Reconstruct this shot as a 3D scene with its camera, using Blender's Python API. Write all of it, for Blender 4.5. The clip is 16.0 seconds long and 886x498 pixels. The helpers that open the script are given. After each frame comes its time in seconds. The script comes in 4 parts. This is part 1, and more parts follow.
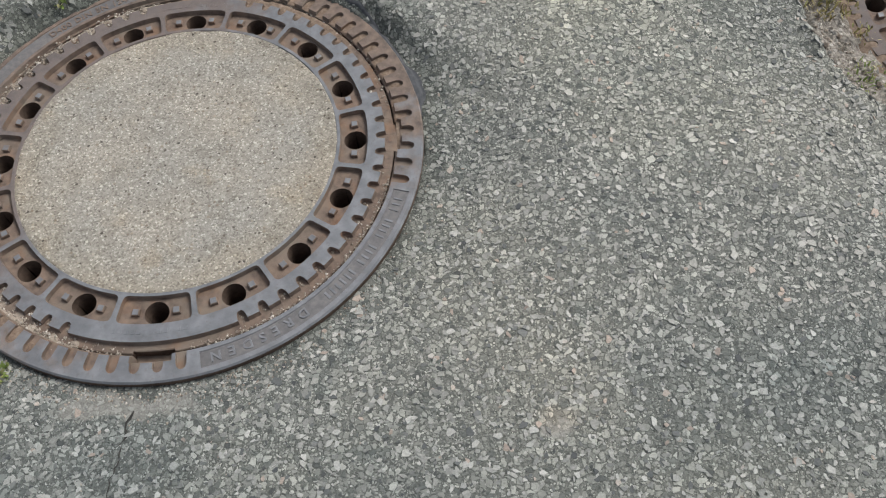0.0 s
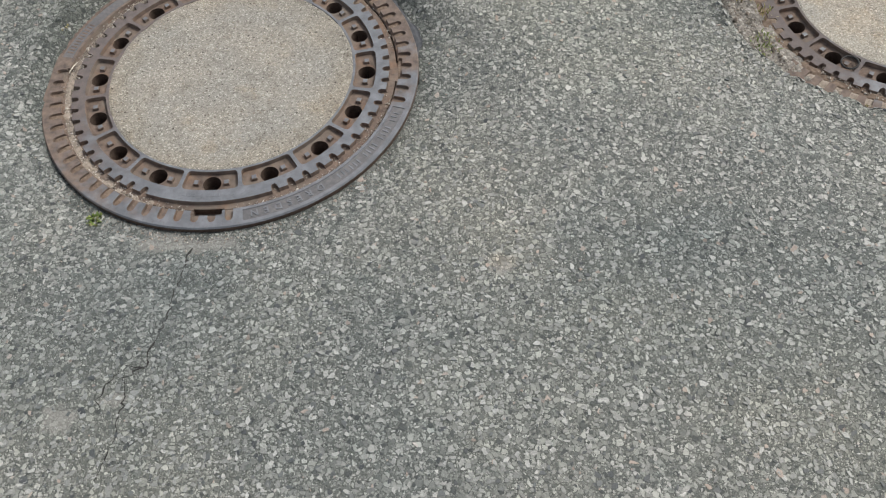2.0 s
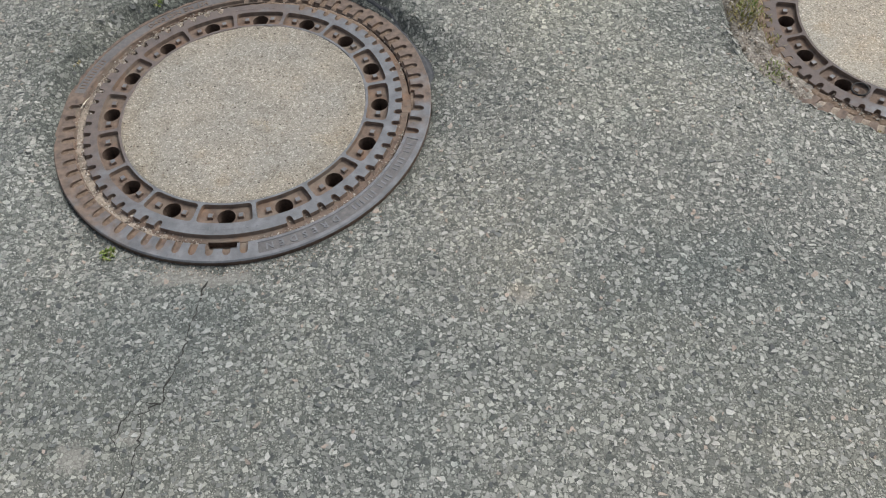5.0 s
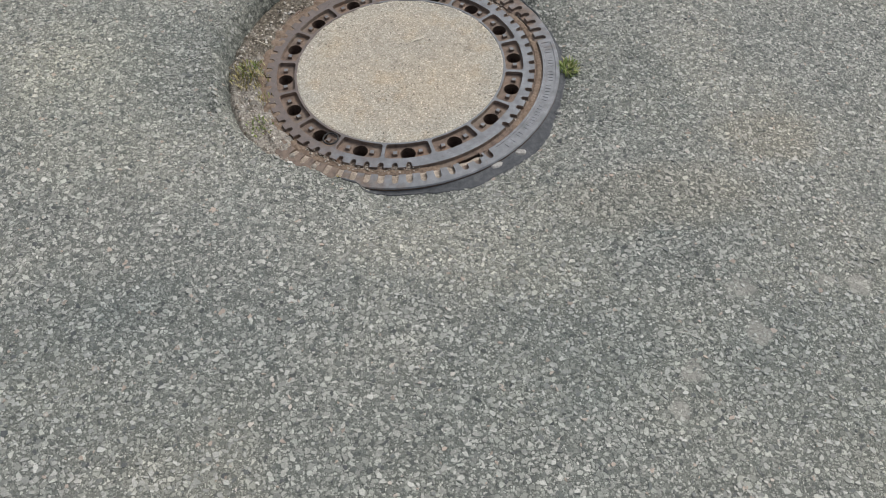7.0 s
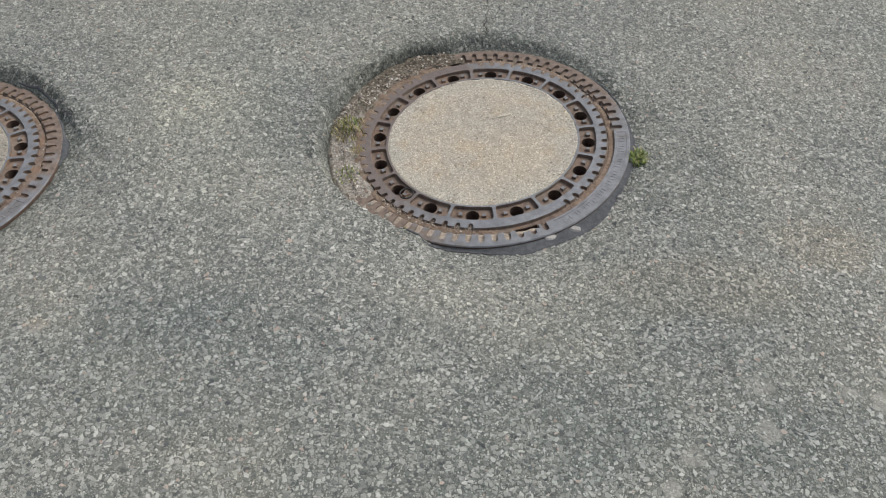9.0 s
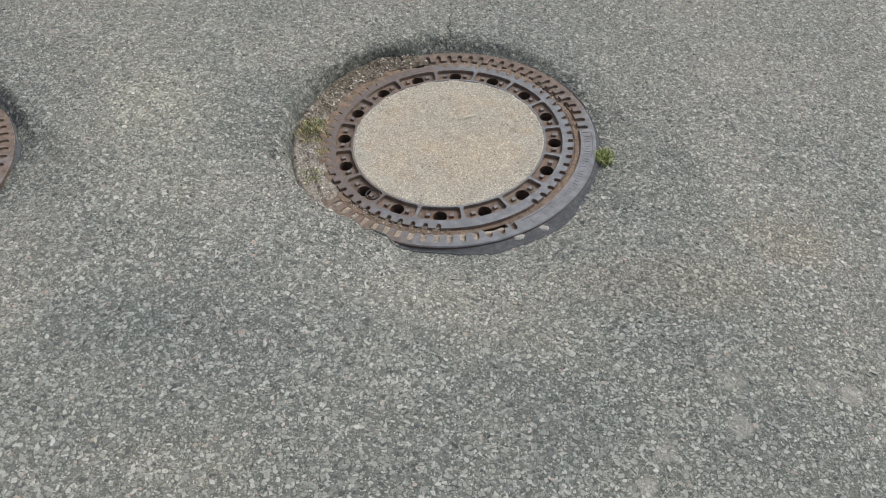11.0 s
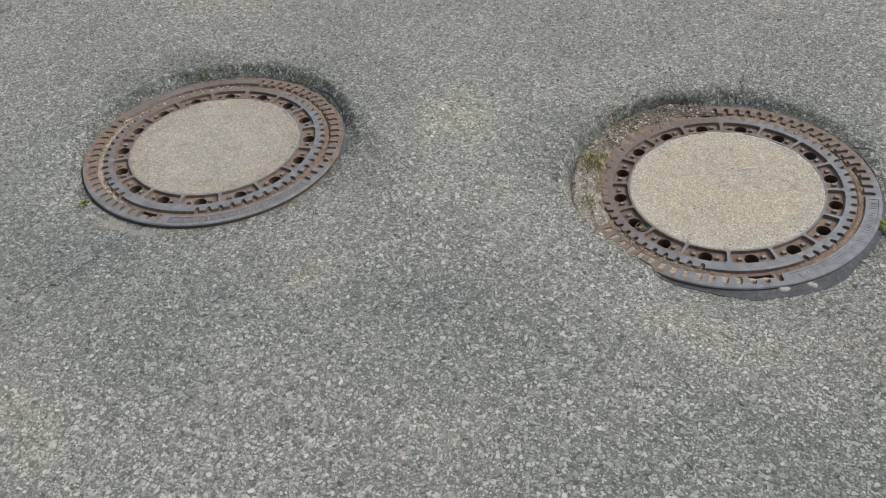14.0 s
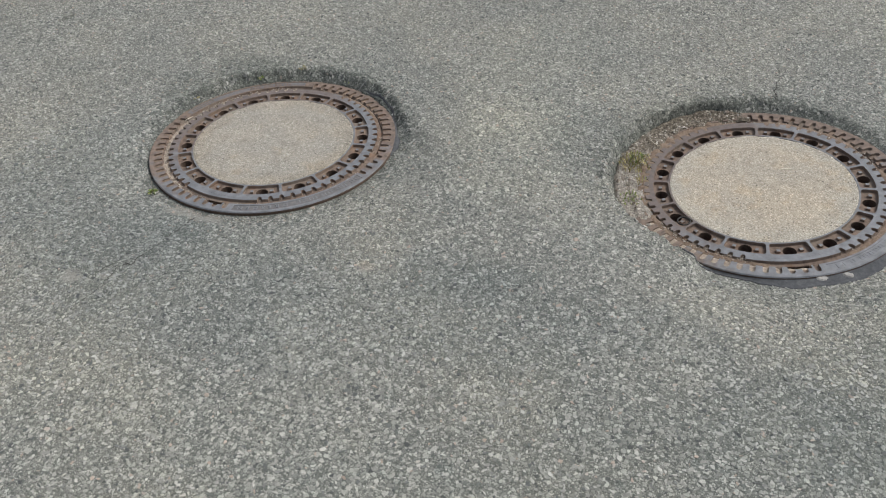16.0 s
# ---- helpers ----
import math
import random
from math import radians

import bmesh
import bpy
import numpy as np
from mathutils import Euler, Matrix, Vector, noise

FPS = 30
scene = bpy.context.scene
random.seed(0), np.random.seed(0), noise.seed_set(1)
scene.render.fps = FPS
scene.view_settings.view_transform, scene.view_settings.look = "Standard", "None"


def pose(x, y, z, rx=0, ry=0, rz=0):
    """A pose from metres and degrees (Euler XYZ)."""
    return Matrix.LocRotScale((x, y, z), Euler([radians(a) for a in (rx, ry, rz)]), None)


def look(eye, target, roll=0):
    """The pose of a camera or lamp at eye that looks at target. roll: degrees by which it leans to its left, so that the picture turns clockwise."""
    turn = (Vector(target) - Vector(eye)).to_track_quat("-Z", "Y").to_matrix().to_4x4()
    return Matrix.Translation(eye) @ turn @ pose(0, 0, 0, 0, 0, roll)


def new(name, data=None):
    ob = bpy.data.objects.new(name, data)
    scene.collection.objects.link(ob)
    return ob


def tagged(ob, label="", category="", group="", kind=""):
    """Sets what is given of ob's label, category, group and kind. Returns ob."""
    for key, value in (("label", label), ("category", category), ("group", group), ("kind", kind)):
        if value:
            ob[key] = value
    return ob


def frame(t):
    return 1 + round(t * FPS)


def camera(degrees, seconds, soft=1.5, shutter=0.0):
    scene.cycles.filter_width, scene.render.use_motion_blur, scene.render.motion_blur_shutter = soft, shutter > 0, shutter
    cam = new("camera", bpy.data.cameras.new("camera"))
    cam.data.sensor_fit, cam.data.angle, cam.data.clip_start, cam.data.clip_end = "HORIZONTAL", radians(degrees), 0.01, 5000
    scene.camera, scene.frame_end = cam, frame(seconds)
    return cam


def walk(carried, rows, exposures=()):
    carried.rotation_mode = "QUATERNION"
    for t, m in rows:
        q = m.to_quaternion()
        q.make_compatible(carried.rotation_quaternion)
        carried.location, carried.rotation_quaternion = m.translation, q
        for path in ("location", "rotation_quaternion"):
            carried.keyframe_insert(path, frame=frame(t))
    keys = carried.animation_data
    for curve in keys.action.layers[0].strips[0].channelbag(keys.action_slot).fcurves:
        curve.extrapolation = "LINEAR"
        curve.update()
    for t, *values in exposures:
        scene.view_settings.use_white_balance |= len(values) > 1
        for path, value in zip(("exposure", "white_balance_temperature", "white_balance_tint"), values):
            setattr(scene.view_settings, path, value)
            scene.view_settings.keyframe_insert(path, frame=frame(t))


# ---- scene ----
cam = camera(57.2, 16.0, soft=1.12, shutter=0.0)
walk(cam, [
    (0.0, pose(-0.0384, 0.4138, 1.0321, 27.430, 1.977, -3.245)),
    (0.2, pose(-0.0221, 0.4084, 1.0319, 27.530, 2.643, -5.730)),
    (0.5, pose(-0.0126, 0.4015, 1.0260, 27.184, 1.776, -10.167)),
    (0.8, pose(-0.0028, 0.3714, 1.0572, 27.146, 2.185, -8.993)),
    (1.0, pose(0.0024, 0.3055, 1.0820, 28.566, 1.813, -7.218)),
    (1.2, pose(0.0565, 0.2204, 1.1477, 28.437, 3.826, -4.627)),
    (1.5, pose(0.0618, 0.1008, 1.2160, 29.359, 2.098, -2.377)),
    (1.8, pose(0.0416, 0.0295, 1.2512, 29.980, 1.685, -0.903)),
    (2.0, pose(0.0230, -0.0024, 1.2461, 30.202, 1.817, -0.250)),
    (2.5, pose(-0.0053, -0.0197, 1.2536, 30.986, 1.907, 0.335)),
    (2.8, pose(0.0014, -0.0127, 1.2494, 31.530, 0.966, 0.344)),
    (3.0, pose(0.0001, 0.0000, 1.2499, 31.643, 0.359, 0.251)),
    (3.2, pose(0.0071, 0.0139, 1.2520, 32.084, 0.487, 0.391)),
    (5.3, pose(-0.0194, -0.0112, 1.2319, 32.851, 2.673, -1.890)),
    (5.5, pose(0.0699, -0.0250, 1.2524, 33.405, 3.650, -2.560)),
    (5.7, pose(0.1931, -0.0636, 1.2656, 35.050, 3.969, -2.779)),
    (6.0, pose(0.3721, -0.1114, 1.2773, 35.913, 1.603, -4.501)),
    (6.3, pose(0.5493, -0.1415, 1.2905, 35.874, -0.360, -7.870)),
    (6.5, pose(0.6302, -0.1592, 1.2817, 36.525, -1.973, -9.547)),
    (6.8, pose(0.7564, -0.1583, 1.2874, 36.775, -2.302, -9.455)),
    (7.0, pose(0.8289, -0.1526, 1.3062, 36.675, -2.180, -9.277)),
    (7.2, pose(0.8772, -0.1579, 1.3237, 37.679, -2.283, -9.086)),
    (7.5, pose(0.9595, -0.2074, 1.3432, 38.913, -3.121, -6.698)),
    (7.8, pose(1.0249, -0.2614, 1.3678, 39.115, -3.885, -3.116)),
    (8.0, pose(1.0473, -0.2780, 1.3877, 39.134, -2.717, -0.861)),
    (8.3, pose(1.0426, -0.2790, 1.4056, 39.404, -1.678, 1.661)),
    (8.5, pose(1.0255, -0.2779, 1.4089, 39.899, -0.885, 2.691)),
    (8.7, pose(1.0014, -0.2794, 1.4162, 40.716, -0.450, 3.109)),
    (10.8, pose(0.9744, -0.2856, 1.3725, 42.206, -2.360, 0.394)),
    (11.0, pose(0.9720, -0.2892, 1.3739, 42.278, -2.300, 0.586)),
    (11.5, pose(0.9636, -0.2939, 1.3797, 42.408, -2.325, 1.475)),
    (12.0, pose(0.9493, -0.3055, 1.3809, 42.605, -2.903, 3.291)),
    (12.2, pose(0.9232, -0.3148, 1.3823, 42.652, -3.477, 4.237)),
    (12.5, pose(0.9157, -0.3378, 1.3876, 42.755, -1.747, 8.011)),
    (12.6, pose(0.9170, -0.3430, 1.3914, 42.673, -0.940, 9.258)),
    (13.0, pose(0.9223, -0.3723, 1.3928, 42.834, 0.629, 12.636)),
    (13.2, pose(0.9412, -0.3911, 1.3951, 43.262, 0.658, 13.639)),
    (13.5, pose(0.9452, -0.4209, 1.4109, 44.042, 0.411, 15.366)),
    (13.7, pose(0.9566, -0.4358, 1.4206, 44.794, 1.851, 17.616)),
    (14.0, pose(0.9319, -0.4719, 1.4274, 46.070, 2.778, 19.300)),
    (14.3, pose(0.8886, -0.5138, 1.4331, 46.783, 2.197, 20.396)),
    (14.5, pose(0.8703, -0.5451, 1.4401, 46.883, 2.376, 20.785)),
    (14.8, pose(0.8308, -0.6078, 1.4579, 47.272, 1.703, 21.516)),
    (15.0, pose(0.8326, -0.6486, 1.4584, 47.579, 1.843, 22.395)),
    (15.3, pose(0.8165, -0.6940, 1.4456, 47.779, 1.376, 22.578)),
    (15.5, pose(0.8216, -0.6951, 1.4325, 47.892, 1.392, 22.507)),
    (16.0, pose(0.8777, -0.6606, 1.4264, 48.271, 2.462, 20.501)),
], exposures=[(0.0, 0.33), (16.0, 0.33)])

# ---------------------------------------------------------------- world and light
SUN_AZ, SUN_EL = 35.0, 52.0          # degrees: from +x towards +y, above the horizon
world = bpy.data.worlds.new("sky")
scene.world = world
world.use_nodes = True
wn, wl = world.node_tree.nodes, world.node_tree.links
wn.clear()
w_out, w_bg = wn.new("ShaderNodeOutputWorld"), wn.new("ShaderNodeBackground")
w_sky, w_hsv = wn.new("ShaderNodeTexSky"), wn.new("ShaderNodeHueSaturation")
w_sky.sky_type, w_sky.sun_disc = "NISHITA", False
w_sky.sun_elevation, w_sky.sun_rotation = radians(SUN_EL), radians(90 - SUN_AZ)
w_sky.air_density, w_sky.dust_density, w_sky.ozone_density = 1.0, 4.0, 1.0
w_hsv.inputs["Saturation"].default_value = 0.42      # thin white cloud veil
wl.new(w_sky.outputs[0], w_hsv.inputs["Color"])
wl.new(w_hsv.outputs[0], w_bg.inputs["Color"])
w_bg.inputs["Strength"].default_value = 0.105
wl.new(w_bg.outputs[0], w_out.inputs["Surface"])

sun = new("sun", bpy.data.lights.new("sun", "SUN"))
sun.data.energy, sun.data.angle, sun.data.color = 1.75, radians(22), (1.0, 0.95, 0.88)
_az, _el = radians(SUN_AZ), radians(SUN_EL)
sun.matrix_world = look((6 * math.cos(_az), 6 * math.sin(_az), 8), (6 * math.cos(_az) - math.cos(_az) * math.cos(_el),
                        6 * math.sin(_az) - math.sin(_az) * math.cos(_el), 8 - math.sin(_el)))


# ---------------------------------------------------------------- node helpers
class Nodes:
    """A small wrapper round a material's node tree."""

    def __init__(self, name):
        self.mat = bpy.data.materials.new(name)
        self.mat.use_nodes = True
        self.n, self.l = self.mat.node_tree.nodes, self.mat.node_tree.links
        self.bsdf = self.n["Principled BSDF"]

    def put(self, socket, value):
        if isinstance(value, bpy.types.NodeSocket):
            self.l.new(value, socket)
        elif value is not None:
            socket.default_value = value

    def make(self, kind, **inputs):
        node = self.n.new(kind)
        for key, value in inputs.items():
            self.put(node.inputs[key.replace("_", " ")], value)
        return node

    def coords(self, kind="Object"):
        return self.make("ShaderNodeTexCoord").outputs[kind]

    def position(self):
        return self.make("ShaderNodeNewGeometry").outputs["Position"]

    def noise(self, vec, scale, detail=4.0, rough=0.55):
        return self.make("ShaderNodeTexNoise", Vector=vec, Scale=scale, Detail=detail, Roughness=rough).outputs["Fac"]

    def noise_colour(self, vec, scale, detail=2.0):
        return self.make("ShaderNodeTexNoise", Vector=vec, Scale=scale, Detail=detail).outputs["Color"]

    def voronoi(self, vec, scale, feature="F1", out="Color", randomness=1.0):
        node = self.n.new("ShaderNodeTexVoronoi")
        node.feature = feature
        self.put(node.inputs["Vector"], vec)
        node.inputs["Scale"].default_value = scale
        node.inputs["Randomness"].default_value = randomness
        return node.outputs[out]

    def math(self, op, a, b=None, c=None, clamp=False):
        node = self.n.new("ShaderNodeMath")
        node.operation, node.use_clamp = op, clamp
        for socket, value in zip(node.inputs, (a, b, c)):
            self.put(socket, value)
        return node.outputs[0]

    def vmath(self, op, a, b=None):
        node = self.n.new("ShaderNodeVectorMath")
        node.operation = op
        self.put(node.inputs[0], a)
        self.put(node.inputs[1], b)
        return node.outputs["Value"] if op in ("LENGTH", "DOT_PRODUCT", "DISTANCE") else node.outputs[0]

    def span(self, value, lo, hi, to_lo=0.0, to_hi=1.0):
        node = self.n.new("ShaderNodeMapRange")
        node.interpolation_type = "SMOOTHSTEP"
        for socket, v in zip(node.inputs, (value, lo, hi, to_lo, to_hi)):
            self.put(socket, v)
        return node.outputs[0]

    def ramp(self, value, stops, constant=False):
        node = self.n.new("ShaderNodeValToRGB")
        if constant:
            node.color_ramp.interpolation = "CONSTANT"
        els = node.color_ramp.elements
        while len(els) < len(stops):
            els.new(0.5)
        for el, (p, c) in zip(els, stops):
            el.position, el.color = p, (*c, 1)
        self.put(node.inputs[0], value)
        return node.outputs[0]

    def mix(self, fac, a, b, blend="MIX"):
        node = self.n.new("ShaderNodeMix")
        node.data_type, node.blend_type = "RGBA", blend
        self.put(node.inputs[0], fac)
        for socket, v in ((node.inputs[6], a), (node.inputs[7], b)):
            self.put(socket, (*v, 1) if isinstance(v, tuple) and len(v) == 3 else v)
        return node.outputs[2]

    def channel(self, colour, i=0):
        node = self.n.new("ShaderNodeSeparateColor")
        self.put(node.inputs[0], colour)
        return node.outputs[i]

    def bump(self, height, strength, distance, normal=None):
        node = self.make("ShaderNodeBump", Height=height, Strength=strength, Distance=distance)
        if normal is not None:
            self.put(node.inputs["Normal"], normal)
        return node.outputs[0]

    def done(self, colour, rough=0.8, metal=0.0, normal=None, spec=0.5):
        self.put(self.bsdf.inputs["Base Color"], (*colour, 1) if isinstance(colour, tuple) else colour)
        self.put(self.bsdf.inputs["Roughness"], rough)
        self.put(self.bsdf.inputs["Metallic"], metal)
        self.put(self.bsdf.inputs["Specular IOR Level"], spec)
        self.put(self.bsdf.inputs["Normal"], normal)
        return self.mat


# the two manholes: centre of the plate, slope of its plane along x and y, turn about z
COVER_A = dict(x=-0.455, y=1.1735, z=-0.024, nx=0.0085, ny=-0.038, turn=-0.2)
COVER_B = dict(x=1.0252, y=1.395, z=-0.035, nx=0.0805, ny=0.0087, turn=18.7)
COVERS = (COVER_A, COVER_B)


def stained_and_shaded(m, pos, colour, tar_shade=1.0):
    """Old stains, oil, dust and wider tones on the road (x, y, radius along x and y, colour factor, strength), then
    dark manhole rings.
    """
    warp = m.vmath("SCALE", m.vmath("SUBTRACT", m.noise_colour(pos, 9.0, 4.0), (0.5, 0.5, 0.5)))
    m.n[-1].inputs["Scale"].default_value = 0.11
    p = m.vmath("MULTIPLY", m.vmath("ADD", pos, warp), (1.0, 1.0, 0.0))
    for x, y, rx, ry, tint, strength in STAINS_AND_TONES:
        d = m.vmath("LENGTH", m.vmath("DIVIDE", m.vmath("SUBTRACT", p, (x, y, 0.0)), (rx, ry, 1.0)))
        colour = m.mix(m.span(d, 1.0, 0.45, 0.0, strength), colour, m.mix(1.0, colour, tint, "MULTIPLY"))
    # rings: tar and dirt, plus the shade of the sloping lip put into the colour
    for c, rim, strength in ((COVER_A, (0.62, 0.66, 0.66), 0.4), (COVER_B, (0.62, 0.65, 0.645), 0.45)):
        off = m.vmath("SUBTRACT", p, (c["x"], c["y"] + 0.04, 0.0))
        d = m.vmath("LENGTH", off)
        colour = m.mix(m.span(d, 0.52 if tar_shade == 1.0 else 0.47, 0.41, 0.0, strength * tar_shade), colour, m.mix(1.0, colour, rim, "MULTIPLY"))
        # tight band: shade of the broken edge behind the rim, painted with the dirt
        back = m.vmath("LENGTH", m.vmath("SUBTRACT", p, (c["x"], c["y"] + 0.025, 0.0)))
        colour = m.mix(m.span(back, 0.436, 0.408, 0.0, 0.75 * tar_shade), colour, m.mix(1.0, colour, (0.58, 0.6, 0.6), "MULTIPLY"))
    return colour


STAINS_AND_TONES = (
    (1.52, 0.88, 0.30, 0.13, (1.05, 0.985, 0.91), 0.6),
    (1.83, 1.02, 0.16, 0.10, (1.06, 0.99, 0.91), 0.6),
    (0.33, 0.74, 0.22, 0.16, (0.83, 0.866, 0.893), 0.5),
    (0.86, 0.70, 0.24, 0.12, (0.83, 0.866, 0.893), 0.45),
    (1.16, 0.52, 0.30, 0.20, (0.83, 0.866, 0.893), 0.6),
    (1.75, 0.45, 0.34, 0.22, (0.83, 0.866, 0.893), 0.65),
    (0.087, 0.682, 0.030, 0.025, (1.20, 1.09, 1.02), 0.8),
    (-0.47, 0.69, 0.12, 0.08, (0.78, 0.82, 0.84), 0.5),
    (-0.62, 0.60, 0.42, 0.25, (0.8, 0.83, 0.848), 0.5),
    # broad areas a little darker or lighter than the rest of the road
    (-0.30, 0.50, 0.75, 0.32, (0.83, 0.865, 0.89), 0.75),
    (0.45, 0.62, 0.40, 0.24, (0.83, 0.865, 0.88), 0.65),
    (0.00, 0.04, 1.30, 0.26, (1.07, 1.07, 1.05), 0.6),
    (1.20, 0.28, 1.00, 0.42, (0.88, 0.905, 0.9), 0.5),
    (1.48, 0.66, 0.50, 0.36, (0.85, 0.875, 0.885), 0.75),
    # darker ground round the two frames
    (0.52, 1.42, 0.17, 0.30, (0.72, 0.75, 0.765), 0.6),
    (1.12, 0.97, 0.36, 0.10, (0.82, 0.845, 0.86), 0.6),
    (1.56, 1.22, 0.20, 0.30, (0.8, 0.835, 0.845), 0.6),
    (-0.73, 1.53, 0.20, 0.13, (0.62, 0.65, 0.655), 0.75),
    (-0.90, 1.36, 0.12, 0.17, (0.66, 0.69, 0.695), 0.7),
    # wider lighter and darker areas, and one small dark spot
    (0.25, 1.75, 0.36, 0.60, (1.1, 1.1, 1.07), 0.55),
    (-1.00, 0.80, 0.28, 0.38, (0.83, 0.866, 0.893), 0.8),
    (0.30, 1.32, 0.26, 0.36, (1.14, 1.13, 1.09), 0.7),
    (-1.69, 1.67, 0.035, 0.03, (0.6, 0.6, 0.58), 0.8),
)


# smooth pale smears of old mortar on the road: x, y, radius along x and y
PATCHES = (
    (1.603, 0.630, 0.036, 0.026), (1.598, 0.529, 0.028, 0.040), (1.785, 0.620, 0.036, 0.022), (1.845, 0.604, 0.034, 0.026),
    (1.442, 0.464, 0.030, 0.032), (1.395, 0.395, 0.024, 0.030), (-0.634, 0.418, 0.036, 0.030), (-0.555, 0.452, 0.026, 0.020),
    (0.087, 0.682, 0.022, 0.018), (-0.515, 0.758, 0.085, 0.024), (-0.44, 0.750, 0.07, 0.020),
)


# cracks: the line, half the width, a seed
CRACKS = (
    (((-0.474, 0.745), (-0.477, 0.719), (-0.486, 0.656), (-0.49, 0.602), (-0.502, 0.55), (-0.51, 0.509), (-0.537, 0.49), (-0.534, 0.447), (-0.536, 0.396), (-0.541, 0.369), (-0.56, 0.30)), 0.0021, 1),
    (((-0.515, 0.507), (-0.545, 0.515), (-0.57, 0.465), (-0.575, 0.42)), 0.0013, 2),
    (((1.03, 1.83), (1.024, 1.88), (1.03, 1.95), (1.025, 2.03)), 0.0035, 3),
    (((1.027, 1.90), (1.06, 1.95), (1.08, 2.0)), 0.0025, 4),
)


# ---------------------------------------------------------------- materials
def asphalt_material():
    m = Nodes("weathered_asphalt")
    pos = m.position()
    warp = m.vmath("SCALE", m.vmath("SUBTRACT", m.noise_colour(pos, 190.0, 3.0), (0.5, 0.5, 0.5)))
    m.n[-1].inputs["Scale"].default_value = 0.0035
    p = m.vmath("ADD", pos, warp)
    fines = m.noise(pos, 420.0, 5.0, 0.7)
    mid = m.noise(p, 150.0, 3.0, 0.6)
    col = m.ramp(m.math("ADD", m.math("MULTIPLY", fines, 0.6), m.math("MULTIPLY", mid, 0.4)),
                 ((0.3, (0.055, 0.058, 0.056)), (0.45, (0.125, 0.13, 0.121)), (0.58, (0.205, 0.209, 0.194)), (0.72, (0.31, 0.312, 0.288))))
    shade = ((0.0, (0.09, 0.097, 0.097)), (0.16, (0.18, 0.188, 0.178)), (0.45, (0.285, 0.29, 0.269)), (0.8, (0.385, 0.388, 0.36)), (1.0, (0.53, 0.528, 0.495)))
    h = m.math("MULTIPLY", fines, 0.55)
    for scale, tall in ((235.0, 0.5), (112.0, 1.0)):
        cell, gap = m.voronoi(p, scale), m.voronoi(p, scale, "DISTANCE_TO_EDGE", "Distance")
        inset = m.math("MULTIPLY_ADD", m.channel(cell, 2), 0.26, 0.015)       # every stone keeps its own distance from its neighbours
        on = m.span(m.math("SUBTRACT", gap, inset), 0.0, 0.045)
        col = m.mix(on, col, m.ramp(m.channel(cell), shade))
        h = m.math("ADD", h, m.math("MULTIPLY", on, m.math("MULTIPLY_ADD", m.channel(cell, 1), 0.8 * tall, 0.3 * tall)))
    patch = m.span(m.noise(pos, 1.9, 5.0), 0.36, 0.66)
    col = m.mix(patch, m.mix(1.0, col, (0.9, 0.935, 0.935), "MULTIPLY"), m.mix(1.0, col, (1.13, 1.125, 1.07), "MULTIPLY"))
    blot = m.span(m.noise(pos, 17.0, 3.0), 0.56, 0.72)
    col = m.mix(blot, col, m.mix(1.0, col, (0.86, 0.89, 0.9), "MULTIPLY"))
    col = stained_and_shaded(m, pos, col)
    wob = m.vmath("SCALE", m.vmath("SUBTRACT", m.noise_colour(pos, 45.0, 4.0), (0.5, 0.5, 0.5)))
    m.n[-1].inputs["Scale"].default_value = 0.06
    pw = m.vmath("MULTIPLY", m.vmath("ADD", pos, wob), (1.0, 1.0, 0.0))
    smear = 0.0
    for x, y, rx, ry in PATCHES:
        d = m.vmath("LENGTH", m.vmath("DIVIDE", m.vmath("SUBTRACT", pw, (x, y, 0.0)), (rx, ry, 1.0)))
        smear = m.math("MAXIMUM", m.span(d, 1.0, 0.5), smear)
    pale = m.ramp(m.math("ADD", m.math("MULTIPLY", fines, 0.5), m.math("MULTIPLY", mid, 0.5)),
                  ((0.3, (0.2, 0.197, 0.18)), (0.5, (0.31, 0.304, 0.28)), (0.7, (0.4, 0.392, 0.362))))
    col = m.mix(m.math("MULTIPLY", smear, 0.5), col, pale)
    h = m.math("MULTIPLY", h, m.math("MULTIPLY_ADD", smear, -0.75, 1.0))
    nrm = m.bump(h, 1.0, 0.0026, m.bump(m.noise(pos, 22.0, 4.0), 0.25, 0.01))
    return m.done(col, 0.85, 0.0, nrm, 0.35)


def chip_material():
    m = Nodes("road_chippings")
    geo = m.make("ShaderNodeNewGeometry")
    r, pos = geo.outputs["Random Per Island"], geo.outputs["Position"]
    col = m.ramp(r, ((0.0, (0.085, 0.094, 0.097)), (0.09, (0.15, 0.161, 0.16)), (0.19, (0.26, 0.267, 0.251)), (0.5, (0.35, 0.354, 0.328)),
                     (0.76, (0.44, 0.441, 0.412)), (0.96, (0.55, 0.548, 0.518)), (0.975, (0.47, 0.39, 0.33)), (1.0, (0.38, 0.32, 0.275))))
    col = m.mix(m.span(m.noise(pos, 420.0, 4.0), 0.3, 0.7), m.mix(1.0, col, (0.72, 0.73, 0.73), "MULTIPLY"), col)
    col = stained_and_shaded(m, pos, col, 0.4)
    return m.done(col, 0.62, 0.0, m.bump(m.noise(pos, 600.0, 3.0), 0.5, 0.0006), 0.45)


